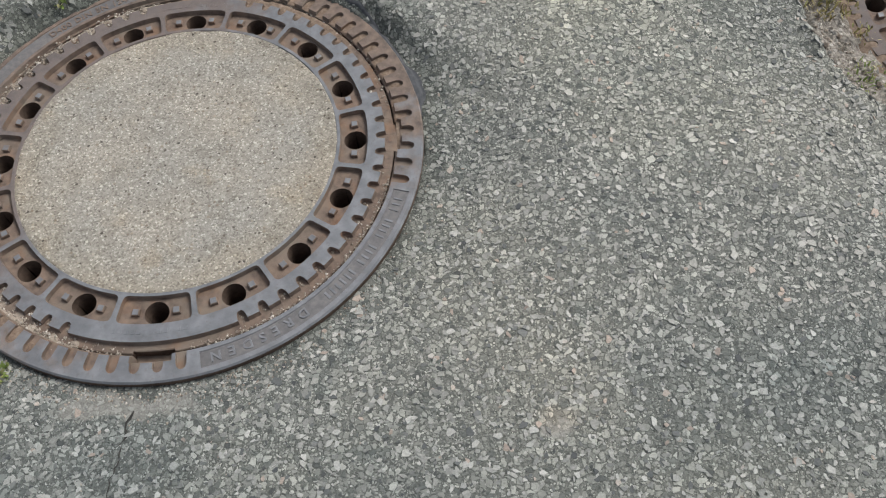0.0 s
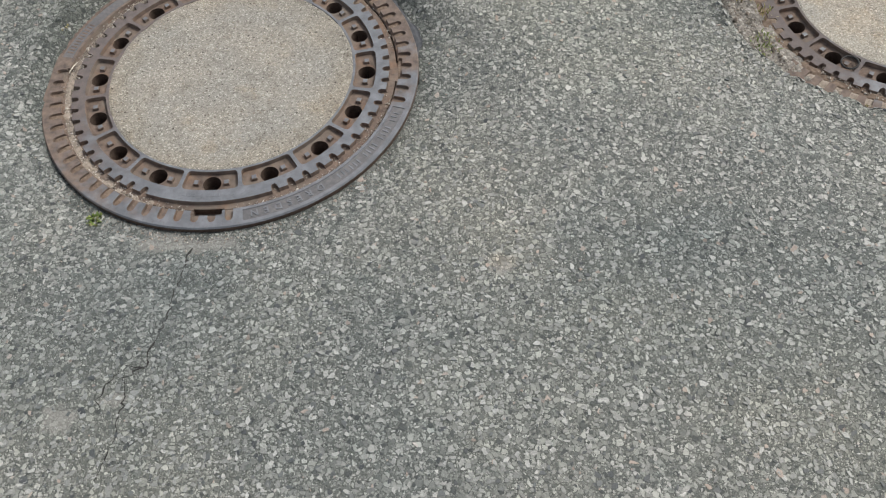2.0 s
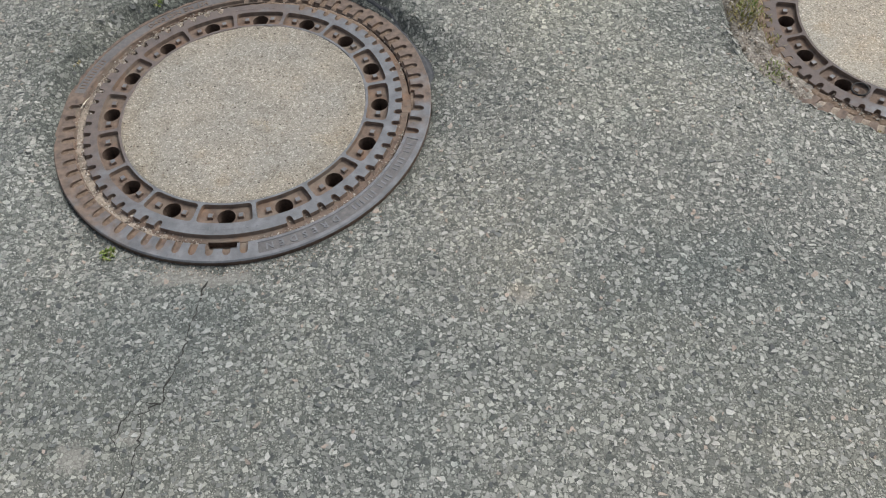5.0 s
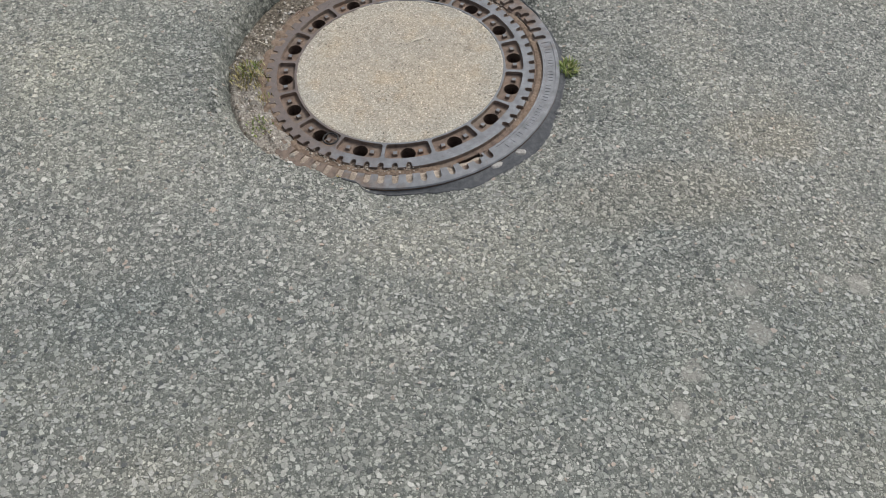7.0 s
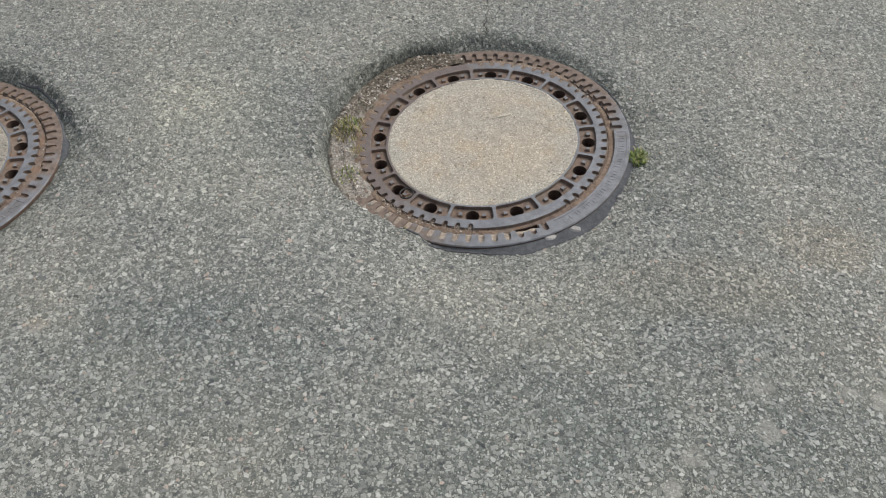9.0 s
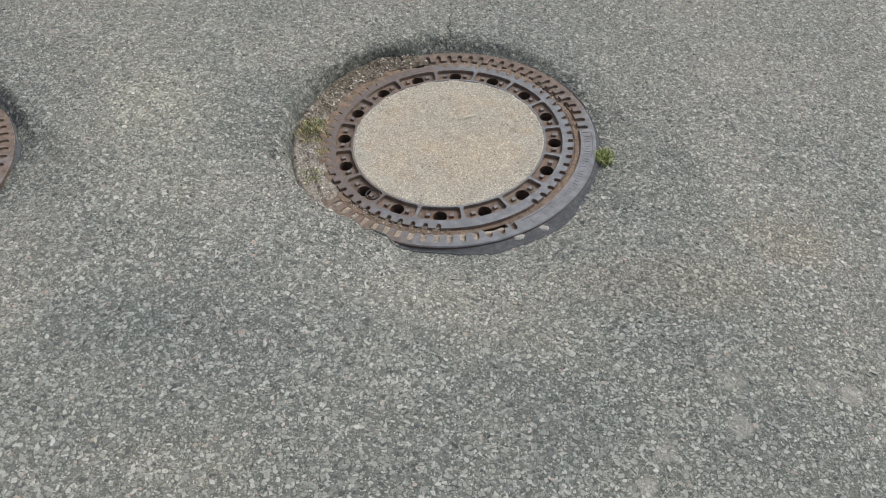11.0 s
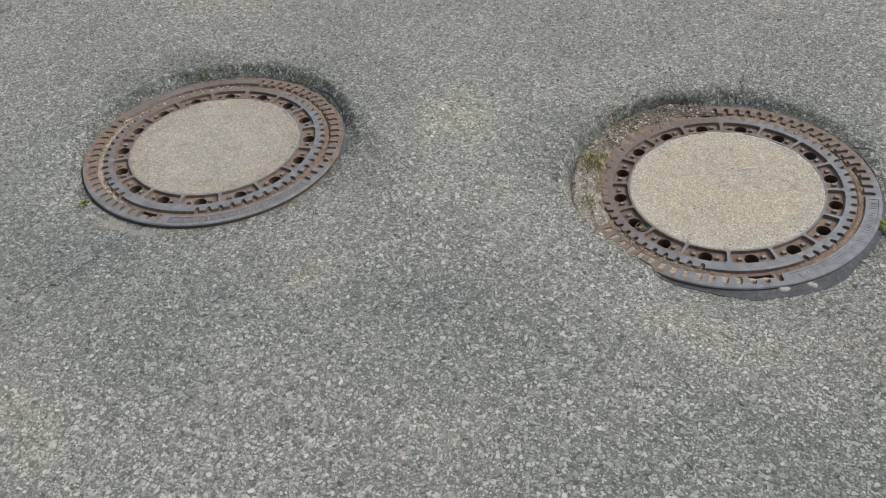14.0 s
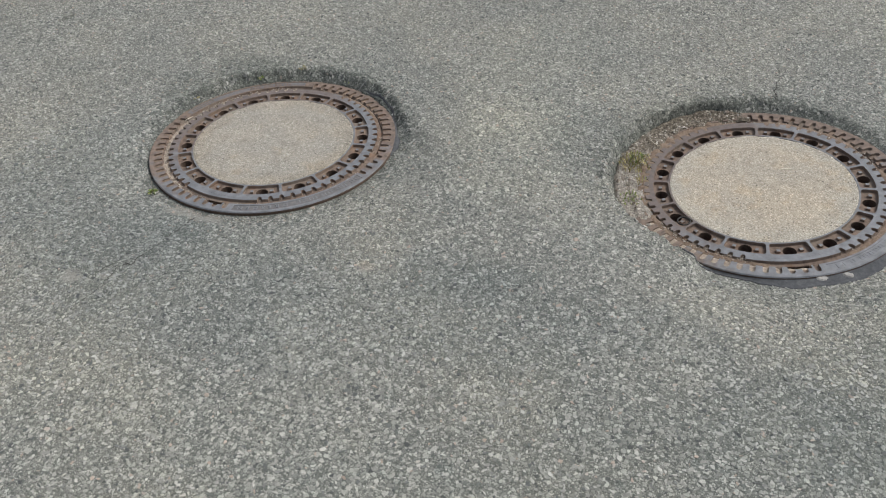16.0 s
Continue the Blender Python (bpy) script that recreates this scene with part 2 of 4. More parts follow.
def iron_material(name, worn):
    m = Nodes(name)
    obj, pos = m.coords(), m.position()
    grain = m.noise(pos, 900.0, 3.0)
    blotch = m.noise(pos, 22.0, 6.0, 0.62)
    side = m.vmath("DOT_PRODUCT", obj, (-1.15, 0.75, 0.0))          # the side that tyres do not polish
    rusty = m.math("ADD", m.math("MULTIPLY_ADD", side, 1.3, 0.03), blotch)
    rust = m.ramp(m.noise(pos, 70.0, 5.0), ((0.25, (0.085, 0.065, 0.054)), (0.5, (0.166, 0.127, 0.104)), (0.75, (0.248, 0.181, 0.14))))
    if worn:
        steel = m.ramp(m.noise(pos, 45.0, 5.0), ((0.3, (0.145, 0.156, 0.173)), (0.5, (0.185, 0.199, 0.219)), (0.72, (0.24, 0.255, 0.276))))
        rim = m.span(m.vmath("LENGTH", m.vmath("MULTIPLY", obj, (1.0, 1.0, 0.0))), 0.340, 0.349)
        far = m.math("MAXIMUM", m.math("MULTIPLY_ADD", m.vmath("DOT_PRODUCT", obj, (0.0, 1.0, 0.0)), 1.5, 0.20),
                     m.math("MULTIPLY_ADD", m.vmath("DOT_PRODUCT", obj, (-1.0, 0.45, 0.0)), 1.3, 0.05))      # only the rim's front is rubbed bright
        rusty = m.math("MAXIMUM", rusty, m.math("MULTIPLY", rim, m.math("ADD", far, blotch)))
        f = m.span(rusty, 0.50, 0.84, 0.05, 0.95)
        dull = m.mix(rim, m.mix(0.62, rust, (0.135, 0.122, 0.124)), rust)      # the rim rusts more than the plate
        col = m.mix(f, steel, dull)
        fleck = m.span(m.noise(pos, 130.0, 5.0, 0.7), 0.54, 0.7, 0.0, 0.35)
        col = m.mix(fleck, col, m.mix(0.5, rust, (0.1, 0.095, 0.092)))
        scuff = m.span(m.noise(pos, 330.0, 3.0), 0.6, 0.75, 0.0, 0.25)
        col = m.mix(scuff, col, (0.3, 0.3, 0.305))
        rough, metal = m.span(f, 0.0, 1.0, 0.6, 0.84), m.span(f, 0.0, 1.0, 0.25, 0.0)
        bump = m.bump(grain, 0.25, 0.0005, m.bump(blotch, 0.2, 0.002))
    else:
        dust = m.span(m.noise(pos, 13.0, 4.0), 0.4, 0.75)
        col = m.mix(dust, rust, (0.203, 0.173, 0.145))
        fresh = m.span(m.noise(pos, 24.0, 4.0), 0.52, 0.72, 0.0, 0.5)
        col = m.mix(fresh, col, (0.235, 0.135, 0.08))
        rough, metal = 0.9, 0.0
        bump = m.bump(grain, 0.6, 0.0009, m.bump(blotch, 0.4, 0.002))
    return m.done(col, rough, metal, bump, 0.4)


def concrete_material(name, tint, patch_tint, rim_tint):
    m = Nodes(name)
    pos, obj = m.position(), m.coords()
    cells = m.channel(m.voronoi(pos, 400.0))
    big, big_edge = m.voronoi(pos, 150.0), m.voronoi(pos, 150.0, "F1", "Distance")
    grain = m.ramp(cells, ((0.0, (0.205, 0.195, 0.176)), (0.2, (0.3, 0.287, 0.26)), (0.75, (0.38, 0.366, 0.335)), (0.94, (0.47, 0.456, 0.422)), (1.0, (0.64, 0.625, 0.59))))
    shape = m.math("ADD", big_edge, m.math("MULTIPLY_ADD", m.noise(pos, 260.0, 2.0), 0.3, -0.15))
    pebble = m.math("MULTIPLY", m.span(shape, 0.4, 0.28), m.span(m.channel(big), 0.76, 0.78))
    col = m.mix(pebble, grain, m.ramp(m.channel(big, 1), ((0.0, (0.09, 0.085, 0.078)), (0.18, (0.18, 0.16, 0.138)), (0.36, (0.3, 0.262, 0.215)), (0.6, (0.42, 0.39, 0.34)), (1.0, (0.62, 0.6, 0.555)))))
    pit = m.span(m.noise(pos, 150.0, 2.0), 0.315, 0.25)
    col = m.mix(pit, col, (0.12, 0.112, 0.1))
    col = m.mix(1.0, col, m.mix(m.span(m.noise(pos, 6.5, 6.0, 0.6), 0.36, 0.64), tint, patch_tint), "MULTIPLY")
    soil = m.span(m.noise(pos, 26.0, 5.0, 0.65), 0.5, 0.7, 0.0, 0.75)            # trodden-in dirt in the finer hollows
    col = m.mix(soil, col, m.mix(1.0, col, (0.8, 0.785, 0.755), "MULTIPLY"))
    scuff = m.span(m.noise(pos, 62.0, 4.0, 0.7), 0.64, 0.72, 0.0, 0.6)
    col = m.mix(scuff, col, m.mix(1.0, col, (0.62, 0.61, 0.58), "MULTIPLY"))
    chalk = m.span(m.noise(m.vmath("ADD", pos, (1.3, 4.1, 0.0)), 80.0, 4.0, 0.7), 0.64, 0.72, 0.0, 0.6)
    col = m.mix(chalk, col, m.mix(1.0, col, (1.3, 1.3, 1.28), "MULTIPLY"))
    ochre = m.span(m.noise(m.vmath("ADD", pos, (3.1, 1.7, 0.0)), 11.0, 5.0, 0.6), 0.54, 0.7, 0.0, 0.8)
    col = m.mix(ochre, col, m.mix(1.0, col, (1.03, 0.965, 0.88), "MULTIPLY"))
    edge = m.math("ADD", m.vmath("LENGTH", m.vmath("MULTIPLY", obj, (1.0, 1.0, 0.0))), m.math("MULTIPLY_ADD", m.noise(pos, 14.0, 4.0), 0.16, -0.08))
    col = m.mix(m.span(edge, 0.17, 0.25, 0.0, 0.9), col, m.mix(1.0, col, rim_tint, "MULTIPLY"))
    h = m.math("SUBTRACT", m.math("ADD", m.math("MULTIPLY", cells, 0.5), pebble), m.math("MULTIPLY", pit, 2.0))
    return m.done(col, 0.9, 0.0, m.bump(h, 0.85, 0.0014, m.bump(m.noise(pos, 40.0, 4.0), 0.35, 0.005)), 0.3)


def speckled(name, stops, scale=220.0, rough=0.9, depth=0.0015, spec=0.3):
    m = Nodes(name)
    pos = m.position()
    v = m.math("ADD", m.math("MULTIPLY", m.noise(pos, scale, 5.0, 0.65), 0.65), m.math("MULTIPLY", m.noise(pos, scale * 0.11, 3.0), 0.35))
    return m.done(m.ramp(v, stops), rough, 0.0, m.bump(v, 0.7, depth), spec)


def mortar_material():
    """Broken mortar: pale crust with brown soil and dark damp grit between."""
    m = Nodes("crumbled_mortar")
    pos = m.position()
    fine, lump = m.noise(pos, 140.0, 5.0, 0.65), m.noise(pos, 34.0, 5.0, 0.6)
    crust = m.ramp(fine, ((0.34, (0.11, 0.102, 0.09)), (0.46, (0.215, 0.2, 0.177)), (0.58, (0.3, 0.281, 0.25)), (0.72, (0.44, 0.42, 0.382))))
    soil = m.ramp(fine, ((0.34, (0.045, 0.04, 0.033)), (0.48, (0.1, 0.088, 0.07)), (0.62, (0.185, 0.163, 0.13)), (0.74, (0.34, 0.315, 0.275))))
    damp = m.math("MULTIPLY_ADD", m.vmath("DOT_PRODUCT", m.vmath("SUBTRACT", pos, (COVER_B["x"], COVER_B["y"], 0.0)), (0.3, 1.0, 0.0)), 0.75, 0.02)
    col = m.mix(m.span(m.math("ADD", lump, damp), 0.42, 0.6), crust, soil)
    stone, edge = m.voronoi(pos, 95.0), m.voronoi(pos, 95.0, "F1", "Distance")
    on = m.math("MULTIPLY", m.span(edge, 0.4, 0.3), m.span(m.channel(stone), 0.62, 0.66))
    col = m.mix(on, col, m.ramp(m.channel(stone, 1), ((0.0, (0.12, 0.12, 0.115)), (0.5, (0.3, 0.29, 0.265)), (1.0, (0.52, 0.5, 0.465)))))
    h = m.math("ADD", m.math("ADD", fine, m.math("MULTIPLY", lump, 1.5)), m.math("MULTIPLY", on, 0.5))
    return m.done(col, 0.95, 0.0, m.bump(h, 0.8, 0.004), 0.25)


def island_material(name, stops, rough=0.8, spec=0.35):
    m = Nodes(name)
    geo = m.make("ShaderNodeNewGeometry")
    col = m.ramp(geo.outputs["Random Per Island"], stops)
    pos = geo.outputs["Position"]
    col = m.mix(m.span(m.noise(pos, 300.0, 3.0), 0.3, 0.7), m.mix(1.0, col, (0.75, 0.75, 0.75), "MULTIPLY"), col)
    return m.done(col, rough, 0.0, None, spec)


ASPHALT = asphalt_material()
CHIPS = chip_material()
IRON_WORN = iron_material("polished_cast_iron", True)
IRON_RUST = iron_material("rusted_cast_iron", False)
IRON_PANEL = speckled("dull_cast_iron", ((0.3, (0.105, 0.106, 0.112)), (0.5, (0.148, 0.146, 0.15)), (0.7, (0.2, 0.194, 0.192))), 110.0, 0.8, 0.0008)
# dirty iron of hole and joint walls, darkened for the shade inside them
IRON_HOLE = speckled("dirty_shaded_cast_iron", ((0.3, (0.05, 0.037, 0.03)), (0.7, (0.14, 0.1, 0.077))), 120.0, 0.95, 0.001)
CONCRETE_GREY = concrete_material("grey_concrete", (0.945, 0.925, 0.885), (0.868, 0.876, 0.868), (0.965, 0.93, 0.875))
CONCRETE_BEIGE = concrete_material("beige_concrete", (1.165, 1.09, 0.975), (1.07, 1.035, 0.97), (0.985, 1.025, 1.065))
MORTAR = mortar_material()
TAR = speckled("bitumen", ((0.3, (0.05, 0.054, 0.06)), (0.55, (0.09, 0.096, 0.105)), (0.75, (0.15, 0.156, 0.16))), 90.0, 0.85, 0.003, 0.12)
SCRAP = speckled("pale_mortar", ((0.3, (0.2, 0.195, 0.185)), (0.5, (0.34, 0.335, 0.32)), (0.7, (0.48, 0.47, 0.45))), 200.0, 0.95, 0.001)
DIRT = speckled("trodden_dirt", ((0.32, (0.1, 0.073, 0.055)), (0.5, (0.196, 0.147, 0.112)), (0.7, (0.305, 0.243, 0.19))), 150.0, 0.95, 0.002)
SANDY = speckled("joint_sand", ((0.32, (0.19, 0.155, 0.125)), (0.5, (0.33, 0.285, 0.235)), (0.7, (0.48, 0.43, 0.37))), 170.0, 0.95, 0.002)
# near-black colour for the shaft under the vent holes
PIT = speckled("near_black_concrete", ((0.3, (0.02, 0.018, 0.015)), (0.7, (0.05, 0.045, 0.04))), 30.0)
# dark fill of the cracks, also laid for the kerb's shadow gap
CRACK = speckled("crack_dirt_and_shadow", ((0.3, (0.018, 0.018, 0.018)), (0.7, (0.06, 0.06, 0.056))), 200.0)
GRANITE_PINK = speckled("pink_granite", ((0.3, (0.2, 0.15, 0.12)), (0.5, (0.38, 0.3, 0.25)), (0.7, (0.5, 0.43, 0.37))), 260.0, 0.75, 0.001)
GRANITE_GREY = speckled("grey_granite", ((0.3, (0.16, 0.155, 0.15)), (0.5, (0.33, 0.32, 0.31)), (0.7, (0.5, 0.49, 0.47))), 260.0, 0.75, 0.001)
GRIT = island_material("sand_and_grit", ((0.0, (0.2, 0.165, 0.135)), (0.45, (0.32, 0.28, 0.235)), (0.8, (0.45, 0.41, 0.35)), (1.0, (0.64, 0.61, 0.56))))
GRASS = island_material("weed_leaves", ((0.0, (0.13, 0.19, 0.045)), (0.5, (0.22, 0.3, 0.085)), (0.8, (0.33, 0.37, 0.13)), (1.0, (0.48, 0.44, 0.23))), 0.6)
MOSS = island_material("dry_moss", ((0.0, (0.17, 0.15, 0.065)), (0.45, (0.35, 0.3, 0.125)), (0.8, (0.48, 0.42, 0.22)), (1.0, (0.26, 0.3, 0.11))), 0.8)
STRAW = speckled("dry_straw", ((0.3, (0.58, 0.53, 0.44)), (0.7, (0.8, 0.76, 0.66))), 120.0, 0.7, 0.0004)
RUBBER = speckled("dark_rubber", ((0.3, (0.014, 0.014, 0.015)), (0.7, (0.035, 0.035, 0.035))), 150.0, 0.6, 0.0003)


# ---------------------------------------------------------------- mesh helpers
def mesh_of(name, verts, faces, mats, index=None, smooth=False):
    me = bpy.data.meshes.new(name)
    me.from_pydata(verts, [], faces)
    for mt in mats:
        me.materials.append(mt)
    if index is not None:
        me.polygons.foreach_set("material_index", np.asarray(index, dtype=np.int32))
    if smooth:
        me.polygons.foreach_set("use_smooth", np.ones(len(me.polygons), dtype=bool))
    me.update()
    return me


def part(name, me, parent, label=""):
    ob = new(name, me)
    ob.parent = parent
    return tagged(ob, label=label)


def smooth01(t):
    t = min(1.0, max(0.0, t))
    return t * t * (3 - 2 * t)


def plate_matrix(c):
    n = Vector((-c["nx"], -c["ny"], 1)).normalized()
    return Matrix.Translation((c["x"], c["y"], c["z"])) @ Vector((0, 0, 1)).rotation_difference(n).to_matrix().to_4x4() @ pose(0, 0, 0, 0, 0, c["turn"])


# ---------------------------------------------------------------- the shape of the road
R_FRAME = 0.392


def near(angle, centre, half, soft):
    """1 within half of the centre (degrees), falling to 0 over soft."""
    d = abs((angle - centre + 180) % 360 - 180)
    return smooth01((half + soft - d) / soft)


def edge_of(k, phi):
    """Height of the frame's outer rim, how far the road lies below it, and the width of the slope round it."""
    c = COVERS[k]
    e = c["z"] + R_FRAME * (c["nx"] * math.cos(radians(phi)) + c["ny"] * math.sin(radians(phi)))
    if k == 0:
        drop = 0.012 * near(phi, -60, 75, 40) - 0.003 * near(phi, 120, 60, 40)
        width = 0.20 - 0.158 * near(phi, 112, 75, 35)
    else:
        drop = 0.012 * near(phi, -52, 52, 22) + 0.004 * near(phi, 60, 40, 40) + 0.002 * near(phi, 180, 50, 20)
        width = 0.16 - 0.11 * near(phi, 75, 45, 30) - 0.128 * near(phi, 180, 55, 25)
        butt = near(phi, -128, 15, 12)           # here the asphalt butts against the rim
        drop, width = drop - 0.010 * butt, width - 0.11 * butt
    return e, drop, max(width, 0.014)


def rim_radius(k, phi):
    """Where the broken asphalt edge runs."""
    r = R_FRAME + 0.006 * noise.noise((math.cos(radians(phi)) * 9, math.sin(radians(phi)) * 9, k * 7.0))
    if k == 1:
        r += 0.007 * noise.noise((math.cos(radians(phi)) * 26, math.sin(radians(phi)) * 26, 4.0)) * near(phi, 180, 60, 20)
        r += 0.026 * near(phi, 170, 44, 22)
    return r


def road_height(x, y):
    h = 0.0035 * noise.noise((x * 1.7, y * 1.7, 3.0)) + 0.0012 * noise.noise((x * 9, y * 9, 5.0))
    for k, c in enumerate(COVERS):
        dx, dy = x - c["x"], y - c["y"]
        rho = math.hypot(dx, dy)
        if rho < 0.75:
            phi = math.degrees(math.atan2(dy, dx))
            e, drop, width = edge_of(k, phi)
            rr = rim_radius(k, phi)
            s = smooth01((rho - rr + 0.004) / width)
            lip = 0.55 + 0.22 * near(phi, 112, 85, 30)
            s = lip * s + (1 - lip) * smooth01((rho - rr + 0.004) / 0.30)
            torn = 0.008 * noise.noise((x * 28, y * 28, 8.0)) + 0.006 * noise.noise((x * 70, y * 70, 8.0))
            h = (e - drop) * (1 - s) + h * s + torn * max(0.0, 1 - abs(rho - rr - 0.03) / 0.055) * near(phi, 115, 85, 30)
            if rho < rr - 0.006:
                h = e - drop - 0.03
    return h


def stretch(lo, hi, step, far):
    """Grid lines: even between lo and hi, then ever wider out to far."""
    mid = list(np.arange(lo, hi + 1e-9, step))
    out, d = [], step
    v = hi
    while v < far:
        d *= 1.25
        v += d
        out.append(v)
    back, d, v = [], step, lo
    while v > -far:
        d *= 1.25
        v -= d
        back.append(v)
    return back[::-1] + mid + out


def build_road():
    xs, ys = stretch(-1.05, 1.65, 0.0065, 400.0), stretch(0.6, 1.98, 0.0065, 400.0)
    verts = [(x, y, road_height(x, y)) for y in ys for x in xs]
    nx, faces = len(xs), []
    for j in range(len(ys) - 1):
        cy = (ys[j] + ys[j + 1]) / 2
        for i in range(nx - 1):
            cx = (xs[i] + xs[i + 1]) / 2
            if any(math.hypot(cx - c["x"], cy - c["y"]) < 0.368 for c in COVERS):
                continue
            a = j * nx + i
            faces.append((a, a + 1, a + nx + 1, a + nx))
    return tagged(new("road", mesh_of("road", verts, faces, [ASPHALT], smooth=True)),
                  "weathered grey asphalt road with worn chippings", "road", kind="structure")


build_road()


def scatter_chips():
    """Stone chippings that stand a little proud of the worn binder."""
    rng = np.random.default_rng(5)
    x0, x1, y0, y1 = -2.4, 2.5, -0.17, 3.2
    n = 165000
    px, py = rng.uniform(x0, x1, n), rng.uniform(y0, y1, n)
    keep = np.ones(n, bool)
    for points, _, _ in CRACKS:
        for (ax, ay), (bx, by) in zip(points, points[1:]):
            t = (((px - ax) * (bx - ax) + (py - ay) * (by - ay)) / ((bx - ax) ** 2 + (by - ay) ** 2)).clip(0, 1)
            keep &= np.hypot(px - ax - t * (bx - ax), py - ay - t * (by - ay)) > rng.uniform(0.001, 0.006, n)
    for c in COVERS:
        rho = np.hypot(px - c["x"], py - c["y"])
        keep &= rho > 0.399
        keep &= ~((rho < 0.42) & (rng.random(n) < 0.2))
    db = np.hypot(px - COVER_B["x"], py - COVER_B["y"])
    ang = np.degrees(np.arctan2(py - COVER_B["y"], px - COVER_B["x"]))
    keep &= ~((db < 0.402 + 0.020 * np.exp(-((ang + 60) / 18) ** 2)) & (ang > -112) & (ang < 10))
    keep &= ~((db < 0.43) & ((ang > 110) | (ang < -140)))
    for x, y, rx, ry in PATCHES:
        keep &= ~((((px - x) / rx) ** 2 + ((py - y) / ry) ** 2 < 1.0) & (rng.random(n) < 0.7))
    px, py = px[keep], py[keep]
    n = len(px)
    pz = np.array([road_height(a, b) for a, b in zip(px, py)])
    steep = np.zeros((n, 2))
    for i in np.nonzero(np.minimum(*(np.hypot(px - c["x"], py - c["y"]) for c in COVERS)) < 0.6)[0]:
        steep[i] = (road_height(px[i] + 0.014, py[i]) - road_height(px[i] - 0.014, py[i])) / 0.028, (road_height(px[i], py[i] + 0.014) - road_height(px[i], py[i] - 0.014)) / 0.028
    steep = steep.clip(-0.7, 0.7)
    k = 5
    size = np.where(rng.random(n) < 0.5, 0.0042 + 0.0043 * rng.random(n) ** 1.6, 0.002 + 0.0022 * rng.random(n))
    turn, squash = rng.uniform(0, 2 * np.pi, n), rng.uniform(0.4, 0.88, n)
    ang = (np.arange(k)[None, :] + rng.uniform(-0.33, 0.33, (n, k))) * 2 * np.pi / k
    rad = size[:, None] * rng.uniform(0.55, 1.25, (n, k))
    lx, ly = rad * np.cos(ang), rad * np.sin(ang) * squash[:, None]
    wx, wy = lx * np.cos(turn)[:, None] - ly * np.sin(turn)[:, None], lx * np.sin(turn)[:, None] + ly * np.cos(turn)[:, None]
    tilt = rng.normal(0, 0.16, (n, 2))
    proud = 0.0003 + 0.0011 * rng.random(n)
    slope = wx * steep[:, :1] + wy * steep[:, 1:]
    top = np.stack([px[:, None] + wx * 0.94, py[:, None] + wy * 0.94, pz[:, None] + proud[:, None] + 0.94 * (wx * tilt[:, :1] + wy * tilt[:, 1:] + slope)], -1)
    low = np.stack([px[:, None] + wx, py[:, None] + wy, pz[:, None] - 0.0015 + slope], -1)
    verts = np.concatenate([top, low], 1).reshape(-1, 3)
    base = (np.arange(n) * 2 * k)[:, None]
    caps = base + np.arange(k)[None, :]
    i0, i1 = np.arange(k), (np.arange(k) + 1) % k
    sides = np.stack([base + k + i0, base + k + i1, base + i1, base + i0], -1).reshape(-1, 4)
    me = bpy.data.meshes.new("chippings")
    me.vertices.add(len(verts))
    me.vertices.foreach_set("co", verts.astype(np.float32).ravel())
    me.loops.add(n * k + len(sides) * 4)
    me.loops.foreach_set("vertex_index", np.concatenate([caps.ravel(), sides.ravel()]).astype(np.int32))
    me.polygons.add(n + len(sides))
    starts = np.concatenate([np.arange(n) * k, n * k + np.arange(len(sides)) * 4])
    me.polygons.foreach_set("loop_start", starts.astype(np.int32))
    me.polygons.foreach_set("use_smooth", np.zeros(n + len(sides), dtype=bool))
    me.materials.append(CHIPS)
    me.update(calc_edges=True)
    me.validate()
    tagged(new("chippings", me), "pale angular stone chippings bedded in the asphalt", "gravel", kind="stuff")


scatter_chips()


# ---------------------------------------------------------------- manhole cover and frame
# Places round the casting are counted in sixteenths of a turn, clockwise, one to each vent hole.
def turn_of(s):
    return radians(90 - 22.5 * s)


def loft(columns, bands, open_bands, closed=True):
    """columns: lists of (s, [(r, z), ...]); bands: the material index of each step of the profile."""
    verts, faces, index = [], [], []
    m = len(columns[0][1])
    for s, prof in columns:
        a = turn_of(s)
        for r, z in prof:
            verts.append((r * math.cos(a), r * math.sin(a), z))
    n = len(columns)
    for i in range(n if closed else n - 1):
        j = (i + 1) % n
        for b in range(m - 1):
            if b in open_bands:
                continue
            quad = [i * m + b, i * m + b + 1, j * m + b + 1, j * m + b]
            faces.append(quad[::-1])
            index.append(bands[b])
    return verts, faces, index


def casting_mesh(name, columns, bands, open_bands):
    verts, faces, index = loft(columns, bands, open_bands)
    me = mesh_of(name, verts, faces, [IRON_WORN, IRON_RUST, IRON_HOLE, IRON_PANEL], index)
    bm = bmesh.new()
    bm.from_mesh(me)
    bmesh.ops.remove_doubles(bm, verts=bm.verts, dist=2e-5)
    bmesh.ops.dissolve_degenerate(bm, dist=2e-5, edges=bm.edges)
    bmesh.ops.recalc_face_normals(bm, faces=bm.faces)
    bm.to_mesh(me)
    bm.free()
    return me


HOLE_R, HOLE_RAD, POCKET, POCKET_HALF = 0.284, 0.0178, 0.0095, 0.466
R_IN, R_PLATE, R_COVER = 0.2545, 0.332, 0.345
FLANGE = 0.010


def round_gap(a, b):
    return abs((a - b + 8) % 16 - 8)


def notch_at(s):
    """How deep the scalloped edge of the plate is cut in at s."""
    j = round(s * 4) / 4
    if round_gap(j, 8) < 0.85 or round_gap(j, 0) < 0.6:
        return 0.0
    q = abs(s - j) / 0.054
    return 0.0145 * (1 - q ** 3) ** (1 / 2.2) if q < 1 else 0.0


